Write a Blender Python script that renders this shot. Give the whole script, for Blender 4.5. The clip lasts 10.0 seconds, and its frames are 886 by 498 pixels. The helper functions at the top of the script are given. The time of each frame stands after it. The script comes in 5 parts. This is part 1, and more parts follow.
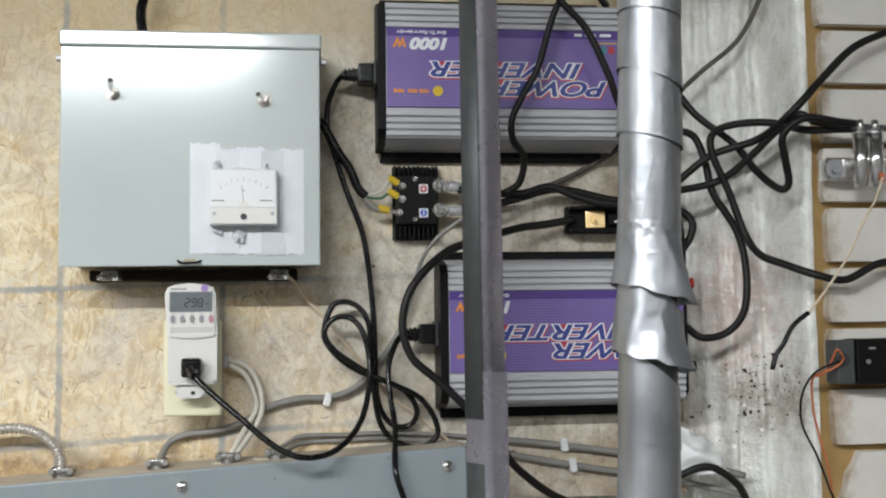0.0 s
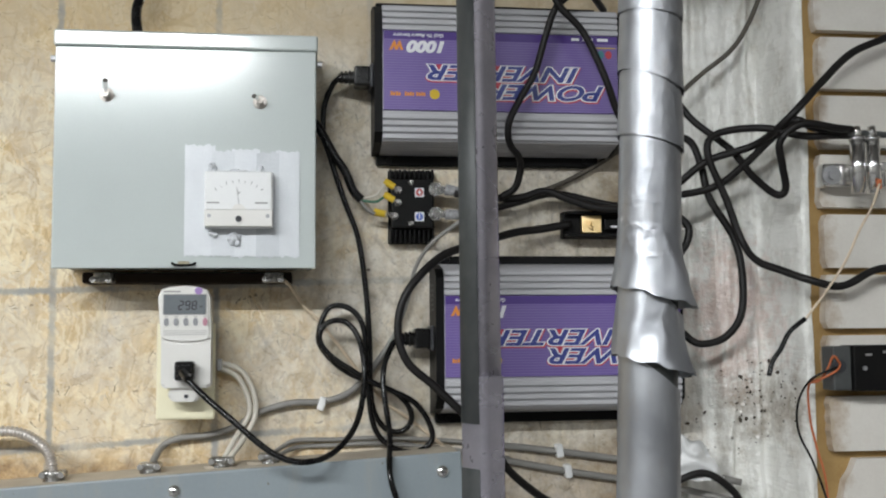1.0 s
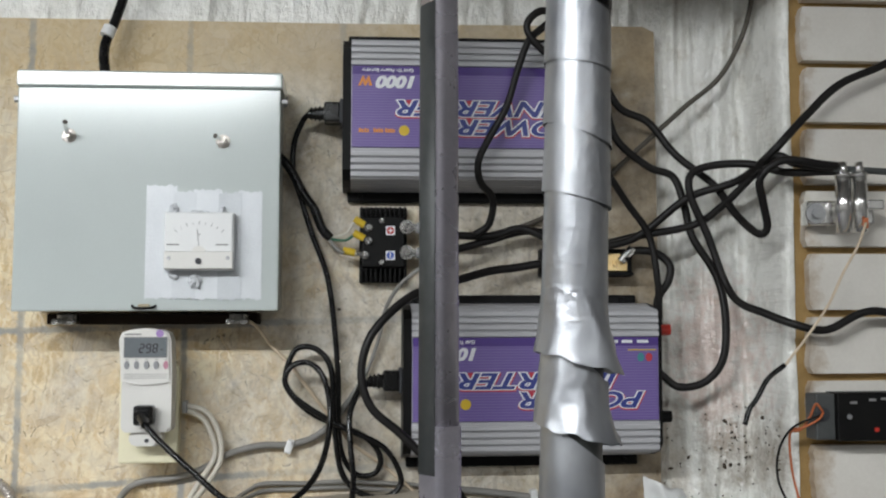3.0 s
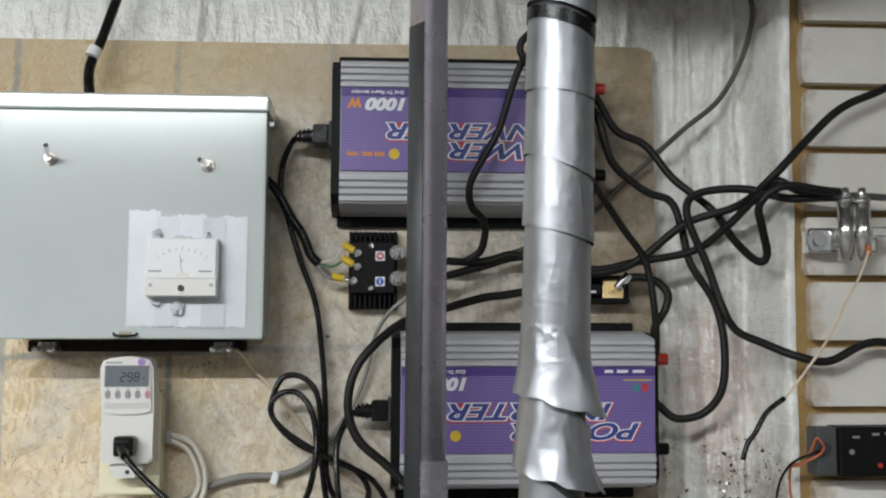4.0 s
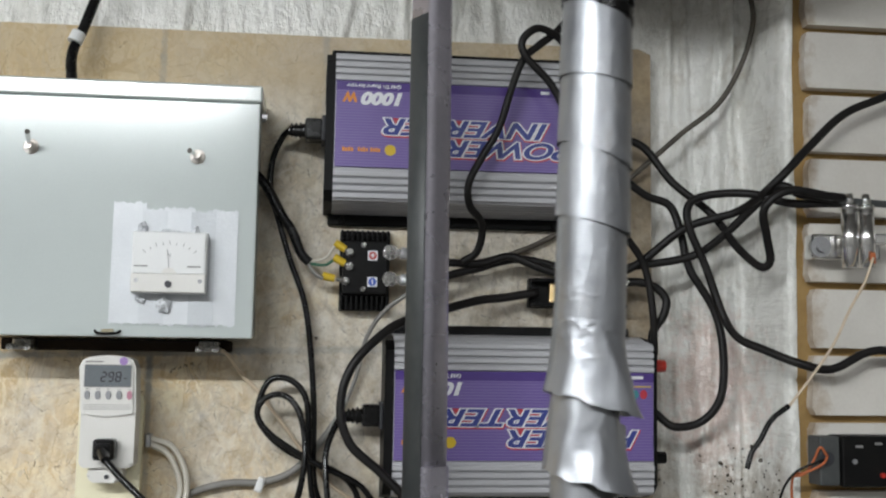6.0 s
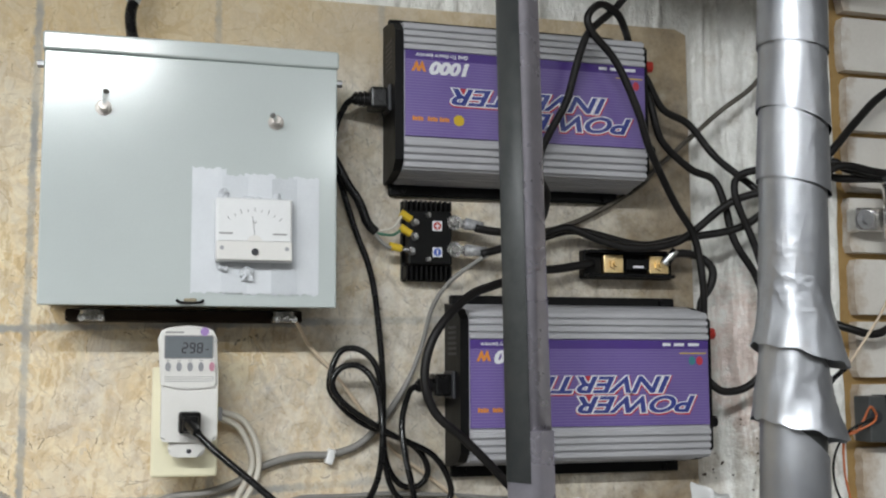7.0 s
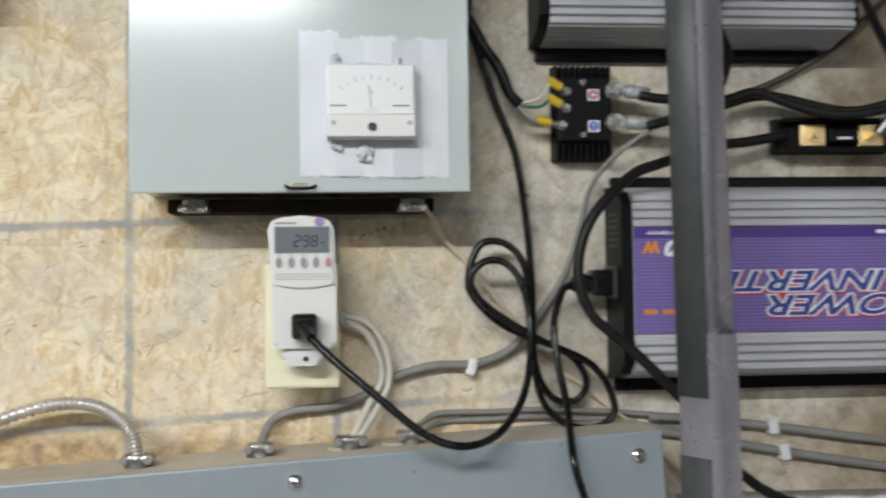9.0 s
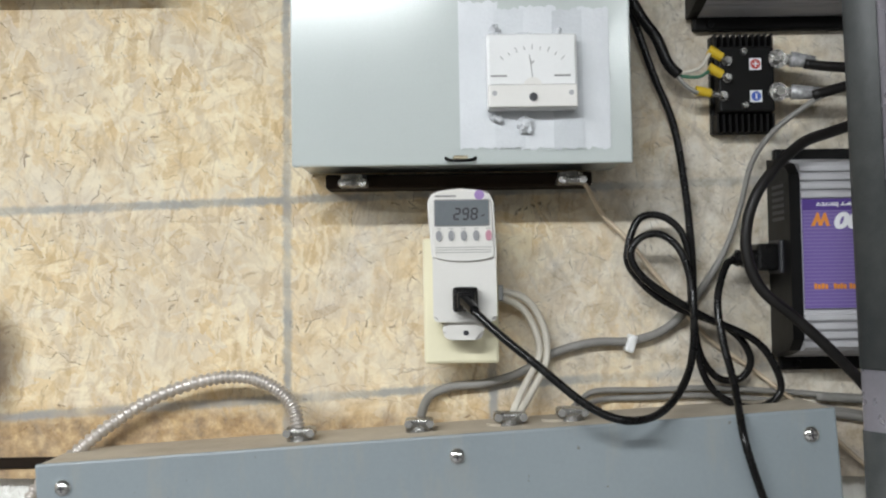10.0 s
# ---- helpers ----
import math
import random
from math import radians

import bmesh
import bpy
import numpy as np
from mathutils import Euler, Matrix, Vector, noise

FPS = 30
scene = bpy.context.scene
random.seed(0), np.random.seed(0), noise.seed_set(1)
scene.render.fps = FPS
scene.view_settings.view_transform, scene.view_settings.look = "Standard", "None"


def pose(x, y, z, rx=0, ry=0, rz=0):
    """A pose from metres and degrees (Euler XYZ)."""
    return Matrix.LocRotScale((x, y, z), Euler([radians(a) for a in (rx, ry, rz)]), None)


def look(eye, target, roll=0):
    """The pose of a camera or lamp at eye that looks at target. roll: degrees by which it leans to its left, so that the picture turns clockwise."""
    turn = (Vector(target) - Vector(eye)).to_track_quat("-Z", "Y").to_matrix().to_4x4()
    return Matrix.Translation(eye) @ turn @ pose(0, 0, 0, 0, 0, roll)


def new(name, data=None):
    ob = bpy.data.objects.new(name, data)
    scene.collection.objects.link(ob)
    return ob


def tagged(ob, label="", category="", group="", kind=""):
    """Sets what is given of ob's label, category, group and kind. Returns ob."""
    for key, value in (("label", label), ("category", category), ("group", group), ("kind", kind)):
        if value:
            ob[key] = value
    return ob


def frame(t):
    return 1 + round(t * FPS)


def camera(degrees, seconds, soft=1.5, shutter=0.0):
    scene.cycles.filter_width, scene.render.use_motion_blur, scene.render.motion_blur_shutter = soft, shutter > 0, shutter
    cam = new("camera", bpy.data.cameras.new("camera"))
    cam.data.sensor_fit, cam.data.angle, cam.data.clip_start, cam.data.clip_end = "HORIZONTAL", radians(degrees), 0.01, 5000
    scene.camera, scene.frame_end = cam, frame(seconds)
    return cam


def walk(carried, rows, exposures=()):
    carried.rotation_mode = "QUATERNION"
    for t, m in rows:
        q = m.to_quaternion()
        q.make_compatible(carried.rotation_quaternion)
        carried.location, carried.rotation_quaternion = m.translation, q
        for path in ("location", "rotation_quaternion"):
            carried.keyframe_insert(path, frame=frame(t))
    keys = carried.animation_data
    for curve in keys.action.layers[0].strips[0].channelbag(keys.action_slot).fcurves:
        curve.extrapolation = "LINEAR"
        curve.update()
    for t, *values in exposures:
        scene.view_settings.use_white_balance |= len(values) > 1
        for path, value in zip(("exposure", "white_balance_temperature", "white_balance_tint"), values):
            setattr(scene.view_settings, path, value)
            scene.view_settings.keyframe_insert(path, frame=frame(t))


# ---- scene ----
cam = camera(44.5, 10.0, soft=2.1, shutter=0.4)
PATH = [
    (0, (0.299, -1.373, 1.248), (0.55, 0.606, 1.392), -0.8),
    (0.5, (0.293, -1.373, 1.246), (0.555, 0.604, 1.398), -0.5),
    (1, (0.293, -1.365, 1.244), (0.562, 0.611, 1.402), -0.5),
    (1.5, (0.291, -1.358, 1.261), (0.574, 0.617, 1.404), -0.5),
    (2, (0.299, -1.352, 1.274), (0.583, 0.623, 1.418), -0.4),
    (2.5, (0.336, -1.349, 1.282), (0.581, 0.63, 1.438), -0.3),
    (2.7, (0.369, -1.351, 1.286), (0.569, 0.633, 1.444), -0.3),
    (3.8, (0.436, -1.323, 1.305), (0.566, 0.664, 1.492), -0.2),
    (4, (0.437, -1.318, 1.311), (0.568, 0.669, 1.496), -0.0),
    (4.5, (0.441, -1.304, 1.305), (0.573, 0.68, 1.513), 0.2),
    (5, (0.533, -1.293, 1.306), (0.527, 0.695, 1.524), 0.6),
    (5.2, (0.555, -1.29, 1.309), (0.516, 0.698, 1.527), 0.8),
    (6.3, (0.273, -1.247, 1.278), (0.656, 0.706, 1.485), 0.4),
    (6.5, (0.207, -1.228, 1.267), (0.668, 0.708, 1.462), 0.1),
    (7, (0.118, -1.226, 1.271), (0.651, 0.691, 1.47), -0.0),
    (7.5, (0.021, -1.202, 1.309), (0.731, 0.657, 1.507), 0.0),
    (8, (-0.027, -1.199, 1.322), (0.745, 0.638, 1.496), -0.1),
    (8.3, (-0.015, -1.129, 1.3), (0.708, 0.729, 1.454), -0.5),
    (8.5, (0.04, -1.097, 1.279), (0.639, 0.806, 1.415), -0.6),
    (8.8, (0.154, -1.07, 1.244), (0.494, 0.898, 1.357), -0.8),
    (9, (0.196, -1.051, 1.246), (0.392, 0.939, 1.3), -0.7),
    (9.2, (0.203, -1.039, 1.227), (0.291, 0.958, 1.285), -0.8),
    (9.5, (0.152, -1.032, 1.239), (0.194, 0.968, 1.254), -0.8),
    (10, (0.144, -1.035, 1.219), (0.154, 0.964, 1.284), -0.8),
]
EXPOSURES = [(0.0, 0.1), (2.5, -0.05), (4.5, -0.06), (6.5, 0.0), (8.0, 0.06), (9.0, 0.04), (10.0, 0.06)]
walk(cam, [(t, look(eye, target, roll)) for t, eye, target, roll in PATH], EXPOSURES)

# ---- world, lamps ----
world = bpy.data.worlds.new("world")
scene.world = world
world.use_nodes = True
world.node_tree.nodes["Background"].inputs[0].default_value = (0.5, 0.52, 0.55, 1)
world.node_tree.nodes["Background"].inputs[1].default_value = 0.02


def area(name, at, target, sx, sy, watts, colour):
    lamp = bpy.data.lights.new(name, "AREA")
    lamp.shape, lamp.size, lamp.size_y, lamp.energy, lamp.color = "RECTANGLE", sx, sy, watts, colour
    ob = new(name, lamp)
    ob.matrix_world = look(at, target)
    return ob


# hung tube lamps: x, y, z, size along x, size along y, watts
LAMPS = [(-1.12, -2.45, 2.45, 2.44, 0.12, 205.0), (-2.5, -1.45, 2.45, 0.12, 1.22, 26.0), (1.45, -3.3, 2.45, 1.22, 0.12, 38.0)]
for lx, ly, lz, along, deep, watts in LAMPS:
    area("tube_light", (lx, ly, lz), (lx, ly + 0.001, 0), along, deep, watts, (0.925, 0.965, 0.99))


# ---- materials ----
def nodes_of(name):
    m = bpy.data.materials.new(name)
    m.use_nodes = True
    nt = m.node_tree
    return m, nt, nt.nodes["Principled BSDF"]


def ramp(nt, fac, stops):
    r = nt.nodes.new("ShaderNodeValToRGB")
    while len(r.color_ramp.elements) < len(stops):
        r.color_ramp.elements.new(0.5)
    for e, (p, c) in zip(r.color_ramp.elements, stops):
        e.position = p
        e.color = (*c, 1) if len(c) == 3 else c
    nt.links.new(fac, r.inputs[0])
    return r.outputs[0]


def coords(nt, scale=(1, 1, 1), turn=0.0):
    tc = nt.nodes.new("ShaderNodeTexCoord")
    mp = nt.nodes.new("ShaderNodeMapping")
    mp.inputs["Scale"].default_value = scale
    mp.inputs["Rotation"].default_value = (0, turn, 0)
    nt.links.new(tc.outputs["Object"], mp.inputs[0])
    return mp.outputs[0]


def turned(nt, vec, turn, scale, seed):
    """Turned about y first and stretched after, so that the grain lies along the turn."""
    spin, pull = nt.nodes.new("ShaderNodeMapping"), nt.nodes.new("ShaderNodeMapping")
    spin.inputs["Rotation"].default_value, spin.inputs["Location"].default_value = (0, turn, 0), (seed, seed, seed)
    pull.inputs["Scale"].default_value = scale
    nt.links.new(vec, spin.inputs[0])
    nt.links.new(spin.outputs[0], pull.inputs[0])
    return pull.outputs[0]


def noise_of(nt, vec, scale, detail=4.0, rough=0.55):
    n = nt.nodes.new("ShaderNodeTexNoise")
    n.inputs["Scale"].default_value, n.inputs["Detail"].default_value, n.inputs["Roughness"].default_value = scale, detail, rough
    if vec is not None:
        nt.links.new(vec, n.inputs["Vector"])
    return n.outputs["Fac"]


def mixed(nt, fac, a, b, kind="MIX"):
    x = nt.nodes.new("ShaderNodeMix")
    x.data_type, x.blend_type = "RGBA", kind
    for s, v in ((x.inputs[0], fac), (x.inputs[6], a), (x.inputs[7], b)):
        if isinstance(v, (int, float)):
            s.default_value = v
        elif isinstance(v, tuple):
            s.default_value = (*v, 1)
        else:
            nt.links.new(v, s)
    return x.outputs[2]


def calc(nt, op, a, b=0.0, c=0.0):
    x = nt.nodes.new("ShaderNodeMath")
    x.operation = op
    for s, v in zip(x.inputs, (a, b, c)):
        if isinstance(v, (int, float)):
            s.default_value = v
        else:
            nt.links.new(v, s)
    return x.outputs[0]


def bumped(nt, p, height, strength=0.3, distance=0.002):
    b = nt.nodes.new("ShaderNodeBump")
    b.inputs["Strength"].default_value, b.inputs["Distance"].default_value = strength, distance
    nt.links.new(height, b.inputs["Height"])
    nt.links.new(b.outputs[0], p.inputs["Normal"])


def paint(name, c1, c2=None, rough=0.5, metal=0.0, big=6.0, fine=160.0, bump=0.15, depth=0.0006, rvar=0.12, coat=0.0, stretch=(1, 1, 1), spec=0.5):
    """A surface with blotches, grain and uneven gloss."""
    m, nt, p = nodes_of(name)
    c2 = c2 or tuple(v * 0.75 for v in c1)
    v = coords(nt, stretch)
    a, b = noise_of(nt, v, big), noise_of(nt, v, fine, 3.0)
    f = calc(nt, "MULTIPLY_ADD", a, 0.75, calc(nt, "MULTIPLY", b, 0.25))
    nt.links.new(ramp(nt, f, [(0.32, c1), (0.68, c2)]), p.inputs["Base Color"])
    nt.links.new(calc(nt, "MULTIPLY_ADD", calc(nt, "SUBTRACT", a, 0.5), rvar * 2, rough), p.inputs["Roughness"])
    p.inputs["Metallic"].default_value = metal
    p.inputs["Coat Weight"].default_value = coat
    p.inputs["Specular IOR Level"].default_value = spec
    if bump:
        bumped(nt, p, b, bump, depth)
    return m


def strand_board():
    m, nt, p = nodes_of("strand_board")
    colour, height, slits = None, None, None
    # (turn, strands per metre along and across, shift)
    layers = [(0.1, 12, 42, (0, 0, 0)), (1.5, 12, 46, (3, 1, 2)), (-0.85, 15, 56, (5, 2, 7)), (1.2, 17, 52, (1, 8, 4)), (0.4, 22, 90, (9, 3, 1)), (-0.35, 28, 110, (4, 6, 2)), (1.35, 42, 190, (7, 1, 9)), (-1.15, 55, 230, (2, 9, 5))]
    tones = [(0.0, (0.50, 0.34, 0.165)), (0.14, (0.67, 0.49, 0.26)), (0.4, (0.76, 0.60, 0.36)), (0.65, (0.81, 0.68, 0.46)), (0.85, (0.84, 0.75, 0.58)), (1.0, (0.66, 0.57, 0.45))]
    tc = nt.nodes.new("ShaderNodeTexCoord")
    warp = nt.nodes.new("ShaderNodeTexNoise")
    warp.inputs["Scale"].default_value, warp.inputs["Detail"].default_value = 130.0, 8.0
    nt.links.new(tc.outputs["Object"], warp.inputs["Vector"])
    wob = nt.nodes.new("ShaderNodeVectorMath")
    wob.operation = "MULTIPLY_ADD"
    wob.inputs[1].default_value = (0.0075, 0.0, 0.0075)
    nt.links.new(warp.outputs["Color"], wob.inputs[0])
    nt.links.new(tc.outputs["Object"], wob.inputs[2])
    for i, (turn, along, across, shift) in enumerate(layers):
        spin = nt.nodes.new("ShaderNodeMapping")
        spin.inputs["Rotation"].default_value, spin.inputs["Location"].default_value = (0, turn, 0), shift
        nt.links.new(wob.outputs[0], spin.inputs[0])

        def stretched(sx, sz):
            mp = nt.nodes.new("ShaderNodeMapping")
            mp.inputs["Scale"].default_value = (sx, 0.0, sz)
            nt.links.new(spin.outputs[0], mp.inputs[0])
            return mp.outputs[0]
        flake = stretched(along, across)
        vo = nt.nodes.new("ShaderNodeTexVoronoi")
        vo.inputs["Scale"].default_value = 1.0
        nt.links.new(flake, vo.inputs["Vector"])
        rim = nt.nodes.new("ShaderNodeTexVoronoi")
        rim.feature = "DISTANCE_TO_EDGE"
        rim.inputs["Scale"].default_value = 1.0
        nt.links.new(flake, rim.inputs["Vector"])
        sep = nt.nodes.new("ShaderNodeSeparateColor")
        nt.links.new(vo.outputs["Color"], sep.inputs[0])
        tone = ramp(nt, sep.outputs[0], tones)
        grain = noise_of(nt, stretched(18, 420), 1.0, 4.0, 0.6)
        tone = mixed(nt, 0.5, tone, ramp(nt, grain, [(0.3, (0.62, 0.58, 0.52)), (0.58, (1, 1, 1))]), "MULTIPLY")
        h = calc(nt, "MULTIPLY_ADD", sep.outputs[1], 0.8, calc(nt, "MULTIPLY", grain, 0.25))
        slit = calc(nt, "MULTIPLY", calc(nt, "LESS_THAN", rim.outputs["Distance"], 0.03), calc(nt, "GREATER_THAN", sep.outputs[1], 0.8))
        if colour is None:
            colour, height, slits = tone, h, slit
        else:
            on = calc(nt, "GREATER_THAN", sep.outputs[2], 0.58 if i < 4 else 0.74 if i < 6 else 0.86)
            colour = mixed(nt, on, colour, tone)
            height = calc(nt, "MULTIPLY_ADD", calc(nt, "SUBTRACT", h, height), on, height)
            slits = calc(nt, "MAXIMUM", calc(nt, "MULTIPLY", slits, calc(nt, "SUBTRACT", 1.0, on)), calc(nt, "MULTIPLY", slit, on))
    # darker resin patches and pale scuffs
    patchy = noise_of(nt, tc.outputs["Object"], 16.0, 5.0, 0.6)
    colour = mixed(nt, ramp(nt, patchy, [(0.54, (0, 0, 0)), (0.72, (0.5, 0.5, 0.5))]), colour, (0.62, 0.44, 0.23))
    colour = mixed(nt, ramp(nt, patchy, [(0.30, (0.45, 0.45, 0.45)), (0.42, (0, 0, 0))]), colour, (0.80, 0.75, 0.66))
    # weathering runs across the strands and greys them
    soft = noise_of(nt, wob.outputs[0], 11.0, 9.0, 0.68)
    colour = mixed(nt, 0.32, colour, ramp(nt, soft, [(0.34, (0.40, 0.25, 0.11)), (0.45, (0.74, 0.57, 0.33)), (0.56, (0.82, 0.71, 0.50)), (0.68, (0.66, 0.58, 0.46))]))
    # short streaks of grain, pale and brown, lying every way
    for turn, seed, tone, much in ((0.15, 1.0, (0.87, 0.77, 0.56), 0.54), (1.45, 5.0, (0.47, 0.32, 0.15), 0.54), (-0.75, 9.0, (0.86, 0.77, 0.57), 0.4), (0.8, 3.0, (0.48, 0.33, 0.16), 0.4), (1.5, 7.0, (0.85, 0.76, 0.55), 0.54), (-1.1, 4.0, (0.58, 0.47, 0.33), 0.54)):
        streak = turned(nt, wob.outputs[0], turn, (17, 1, 80), seed)
        on = ramp(nt, noise_of(nt, streak, 1.0, 5.0, 0.62), [(0.54, (0, 0, 0)), (0.62, (much, much, much))])
        colour = mixed(nt, on, colour, tone)
    grey = noise_of(nt, coords(nt, (1, 1, 1.6)), 5.5, 8.0, 0.66)
    colour = mixed(nt, ramp(nt, grey, [(0.46, (0, 0, 0)), (0.64, (0.6, 0.6, 0.6))]), colour, (0.60, 0.535, 0.44))
    for turn, seed in ((0.2, 3.0), (1.35, 8.0), (-0.7, 5.0)):
        strand = turned(nt, wob.outputs[0], turn, (16, 1, 210), seed)
        scratch = ramp(nt, noise_of(nt, strand, 1.0, 3.0, 0.55), [(0.62, (0, 0, 0)), (0.74, (0.62, 0.62, 0.62))])
        colour = mixed(nt, scratch, colour, (0.33, 0.22, 0.12))
    broken = ramp(nt, noise_of(nt, tc.outputs["Object"], 90.0, 3.0, 0.6), [(0.44, (0, 0, 0)), (0.56, (0.8, 0.8, 0.8))])
    colour = mixed(nt, calc(nt, "MULTIPLY", slits, broken), colour, (0.22, 0.15, 0.09))
    sx = nt.nodes.new("ShaderNodeSeparateXYZ")
    nt.links.new(tc.outputs["Object"], sx.inputs[0])
    x, z = sx.outputs[0], sx.outputs[2]
    # grey cement wash over the part of the board that carries the equipment
    blot = noise_of(nt, tc.outputs["Object"], 7.0, 6.0, 0.65)
    wash = calc(nt, "ADD", calc(nt, "MULTIPLY", x, 1.5), calc(nt, "MULTIPLY_ADD", blot, 2.2, -1.28))
    wash = ramp(nt, wash, [(0.0, (0, 0, 0)), (0.55, (0.68, 0.68, 0.68))])
    wash = calc(nt, "MULTIPLY", wash, ramp(nt, calc(nt, "SUBTRACT", z, 1.0), [(0.58, (1, 1, 1)), (0.64, (0.25, 0.25, 0.25))]))
    colour = mixed(nt, ramp(nt, calc(nt, "ADD", calc(nt, "SUBTRACT", z, 1.0), calc(nt, "MULTIPLY_ADD", blot, 0.1, -0.05)), [(0.57, (0, 0, 0)), (0.64, (0.6, 0.6, 0.6))]), colour, (0.50, 0.38, 0.22))
    colour = mixed(nt, wash, colour, ramp(nt, noise_of(nt, tc.outputs["Object"], 45.0, 6.0, 0.7), [(0.3, (0.19, 0.165, 0.13)), (0.40, (0.40, 0.365, 0.31)), (0.5, (0.58, 0.55, 0.49)), (0.62, (0.73, 0.70, 0.645))]))
    # trowelled strokes in the wash, pale and dark
    for turn, seed, pale in ((0.5, 2.0, (0.80, 0.78, 0.73)), (-0.9, 6.0, (0.22, 0.18, 0.14)), (1.4, 4.0, (0.28, 0.24, 0.19))):
        stroke = turned(nt, wob.outputs[0], turn, (13, 1, 75), seed)
        on = ramp(nt, noise_of(nt, stroke, 1.0, 4.0, 0.6), [(0.56, (0, 0, 0)), (0.68, (0.6, 0.6, 0.6))])
        colour = mixed(nt, calc(nt, "MULTIPLY", on, wash), colour, pale)
    flecks = ramp(nt, noise_of(nt, wob.outputs[0], 130.0, 4.0, 0.65), [(0.60, (0, 0, 0)), (0.70, (0.7, 0.7, 0.7))])
    colour = mixed(nt, calc(nt, "MULTIPLY", flecks, wash), colour, (0.17, 0.135, 0.10))
    # thin gouges scattered over the wash
    for turn, seed in ((0.7, 11.0), (-0.5, 13.0), (1.7, 17.0)):
        cut = ramp(nt, noise_of(nt, turned(nt, wob.outputs[0], turn, (38, 1, 330), seed), 1.0, 2.0, 0.5), [(0.66, (0, 0, 0)), (0.72, (0.85, 0.85, 0.85))])
        colour = mixed(nt, calc(nt, "MULTIPLY", cut, wash), colour, (0.10, 0.08, 0.06))
    grime = calc(nt, "ADD", calc(nt, "MULTIPLY", x, 4.0), calc(nt, "MULTIPLY_ADD", blot, 2.0, -3.42))
    colour = mixed(nt, ramp(nt, grime, [(0.0, (0, 0, 0)), (0.6, (0.78, 0.78, 0.78))]), colour, ramp(nt, noise_of(nt, tc.outputs["Object"], 38.0, 6.0, 0.7), [(0.35, (0.13, 0.09, 0.05)), (0.62, (0.33, 0.25, 0.155))]))
    # raw orange strip along the foot of the board, darkened to paint in shade
    foot = calc(nt, "ADD", calc(nt, "MULTIPLY", calc(nt, "SUBTRACT", 1.112, z), 30.0), calc(nt, "MULTIPLY_ADD", blot, 2.0, -1.0))
    foot = calc(nt, "MULTIPLY", ramp(nt, foot, [(0.0, (0, 0, 0)), (0.6, (0.75, 0.75, 0.75))]), ramp(nt, calc(nt, "ADD", x, 0.5), [(0.45, (1, 1, 1)), (0.9, (0.3, 0.3, 0.3))]))
    colour = mixed(nt, foot, colour, ramp(nt, noise_of(nt, tc.outputs["Object"], 60.0, 6.0, 0.7), [(0.36, (0.12, 0.06, 0.025)), (0.5, (0.33, 0.195, 0.08)), (0.64, (0.56, 0.39, 0.195))]))
    # fuzzy grey chalk lines
    edge = noise_of(nt, tc.outputs["Object"], 120.0, 4.0, 0.7)
    fade = noise_of(nt, tc.outputs["Object"], 14.0, 3.0, 0.6)
    lines = None
    for kind, at, slope in (("x", 0.0, 0.0), ("x", 0.195, 0.0), ("x", 0.388, 0.0), ("z", 1.302, 0.028), ("z", 1.1125, 0.05)):
        d = calc(nt, "SUBTRACT", x, at) if kind == "x" else calc(nt, "SUBTRACT", calc(nt, "SUBTRACT", z, at), calc(nt, "MULTIPLY", x, slope))
        d = calc(nt, "ABSOLUTE", d)
        d = calc(nt, "MULTIPLY_ADD", edge, -0.0085, calc(nt, "ADD", d, 0.0))
        if at == 0.388:
            # worn away below
            d = calc(nt, "ADD", d, ramp(nt, calc(nt, "SUBTRACT", z, 1.0), [(0.46, (0.02, 0.02, 0.02)), (0.52, (0, 0, 0))]))
        one = ramp(nt, calc(nt, "ADD", calc(nt, "MULTIPLY", d, 150.0), 0.5), [(0.2, (1, 1, 1)), (0.68, (0, 0, 0))])
        lines = one if lines is None else calc(nt, "MAXIMUM", lines, one)
    lines = calc(nt, "MULTIPLY", lines, ramp(nt, fade, [(0.34, (0.25, 0.25, 0.25)), (0.6, (0.82, 0.82, 0.82))]))
    lines = calc(nt, "MULTIPLY", lines, ramp(nt, x, [(0.30, (1, 1, 1)), (0.36, (0.45, 0.45, 0.45))]))
    colour = mixed(nt, lines, colour, (0.27, 0.28, 0.285))
    # knots and dark specks
    vo = nt.nodes.new("ShaderNodeTexVoronoi")
    vo.inputs["Scale"].default_value = 14.0
    nt.links.new(tc.outputs["Object"], vo.inputs["Vector"])
    near = calc(nt, "ADD", vo.outputs["Distance"], calc(nt, "MULTIPLY", edge, 0.05))
    speck = calc(nt, "LESS_THAN", near, 0.05)
    colour = mixed(nt, calc(nt, "MULTIPLY", speck, 0.9), colour, (0.05, 0.033, 0.02))
    # dark brown blotch near the far end of the board, for something unclear there
    dx, dz = calc(nt, "ADD", x, 0.285), calc(nt, "SUBTRACT", z, 1.15)
    r = calc(nt, "ADD", calc(nt, "MULTIPLY", calc(nt, "MULTIPLY", dx, dx), 450.0), calc(nt, "MULTIPLY", calc(nt, "MULTIPLY", dz, dz), 220.0))
    r = calc(nt, "ADD", r, calc(nt, "MULTIPLY_ADD", blot, 1.2, -0.6))
    colour = mixed(nt, ramp(nt, r, [(0.15, (0.85, 0.85, 0.85)), (0.9, (0, 0, 0))]), colour, (0.07, 0.04, 0.022))
    nt.links.new(colour, p.inputs["Base Color"])
    p.inputs["Roughness"].default_value = 0.72
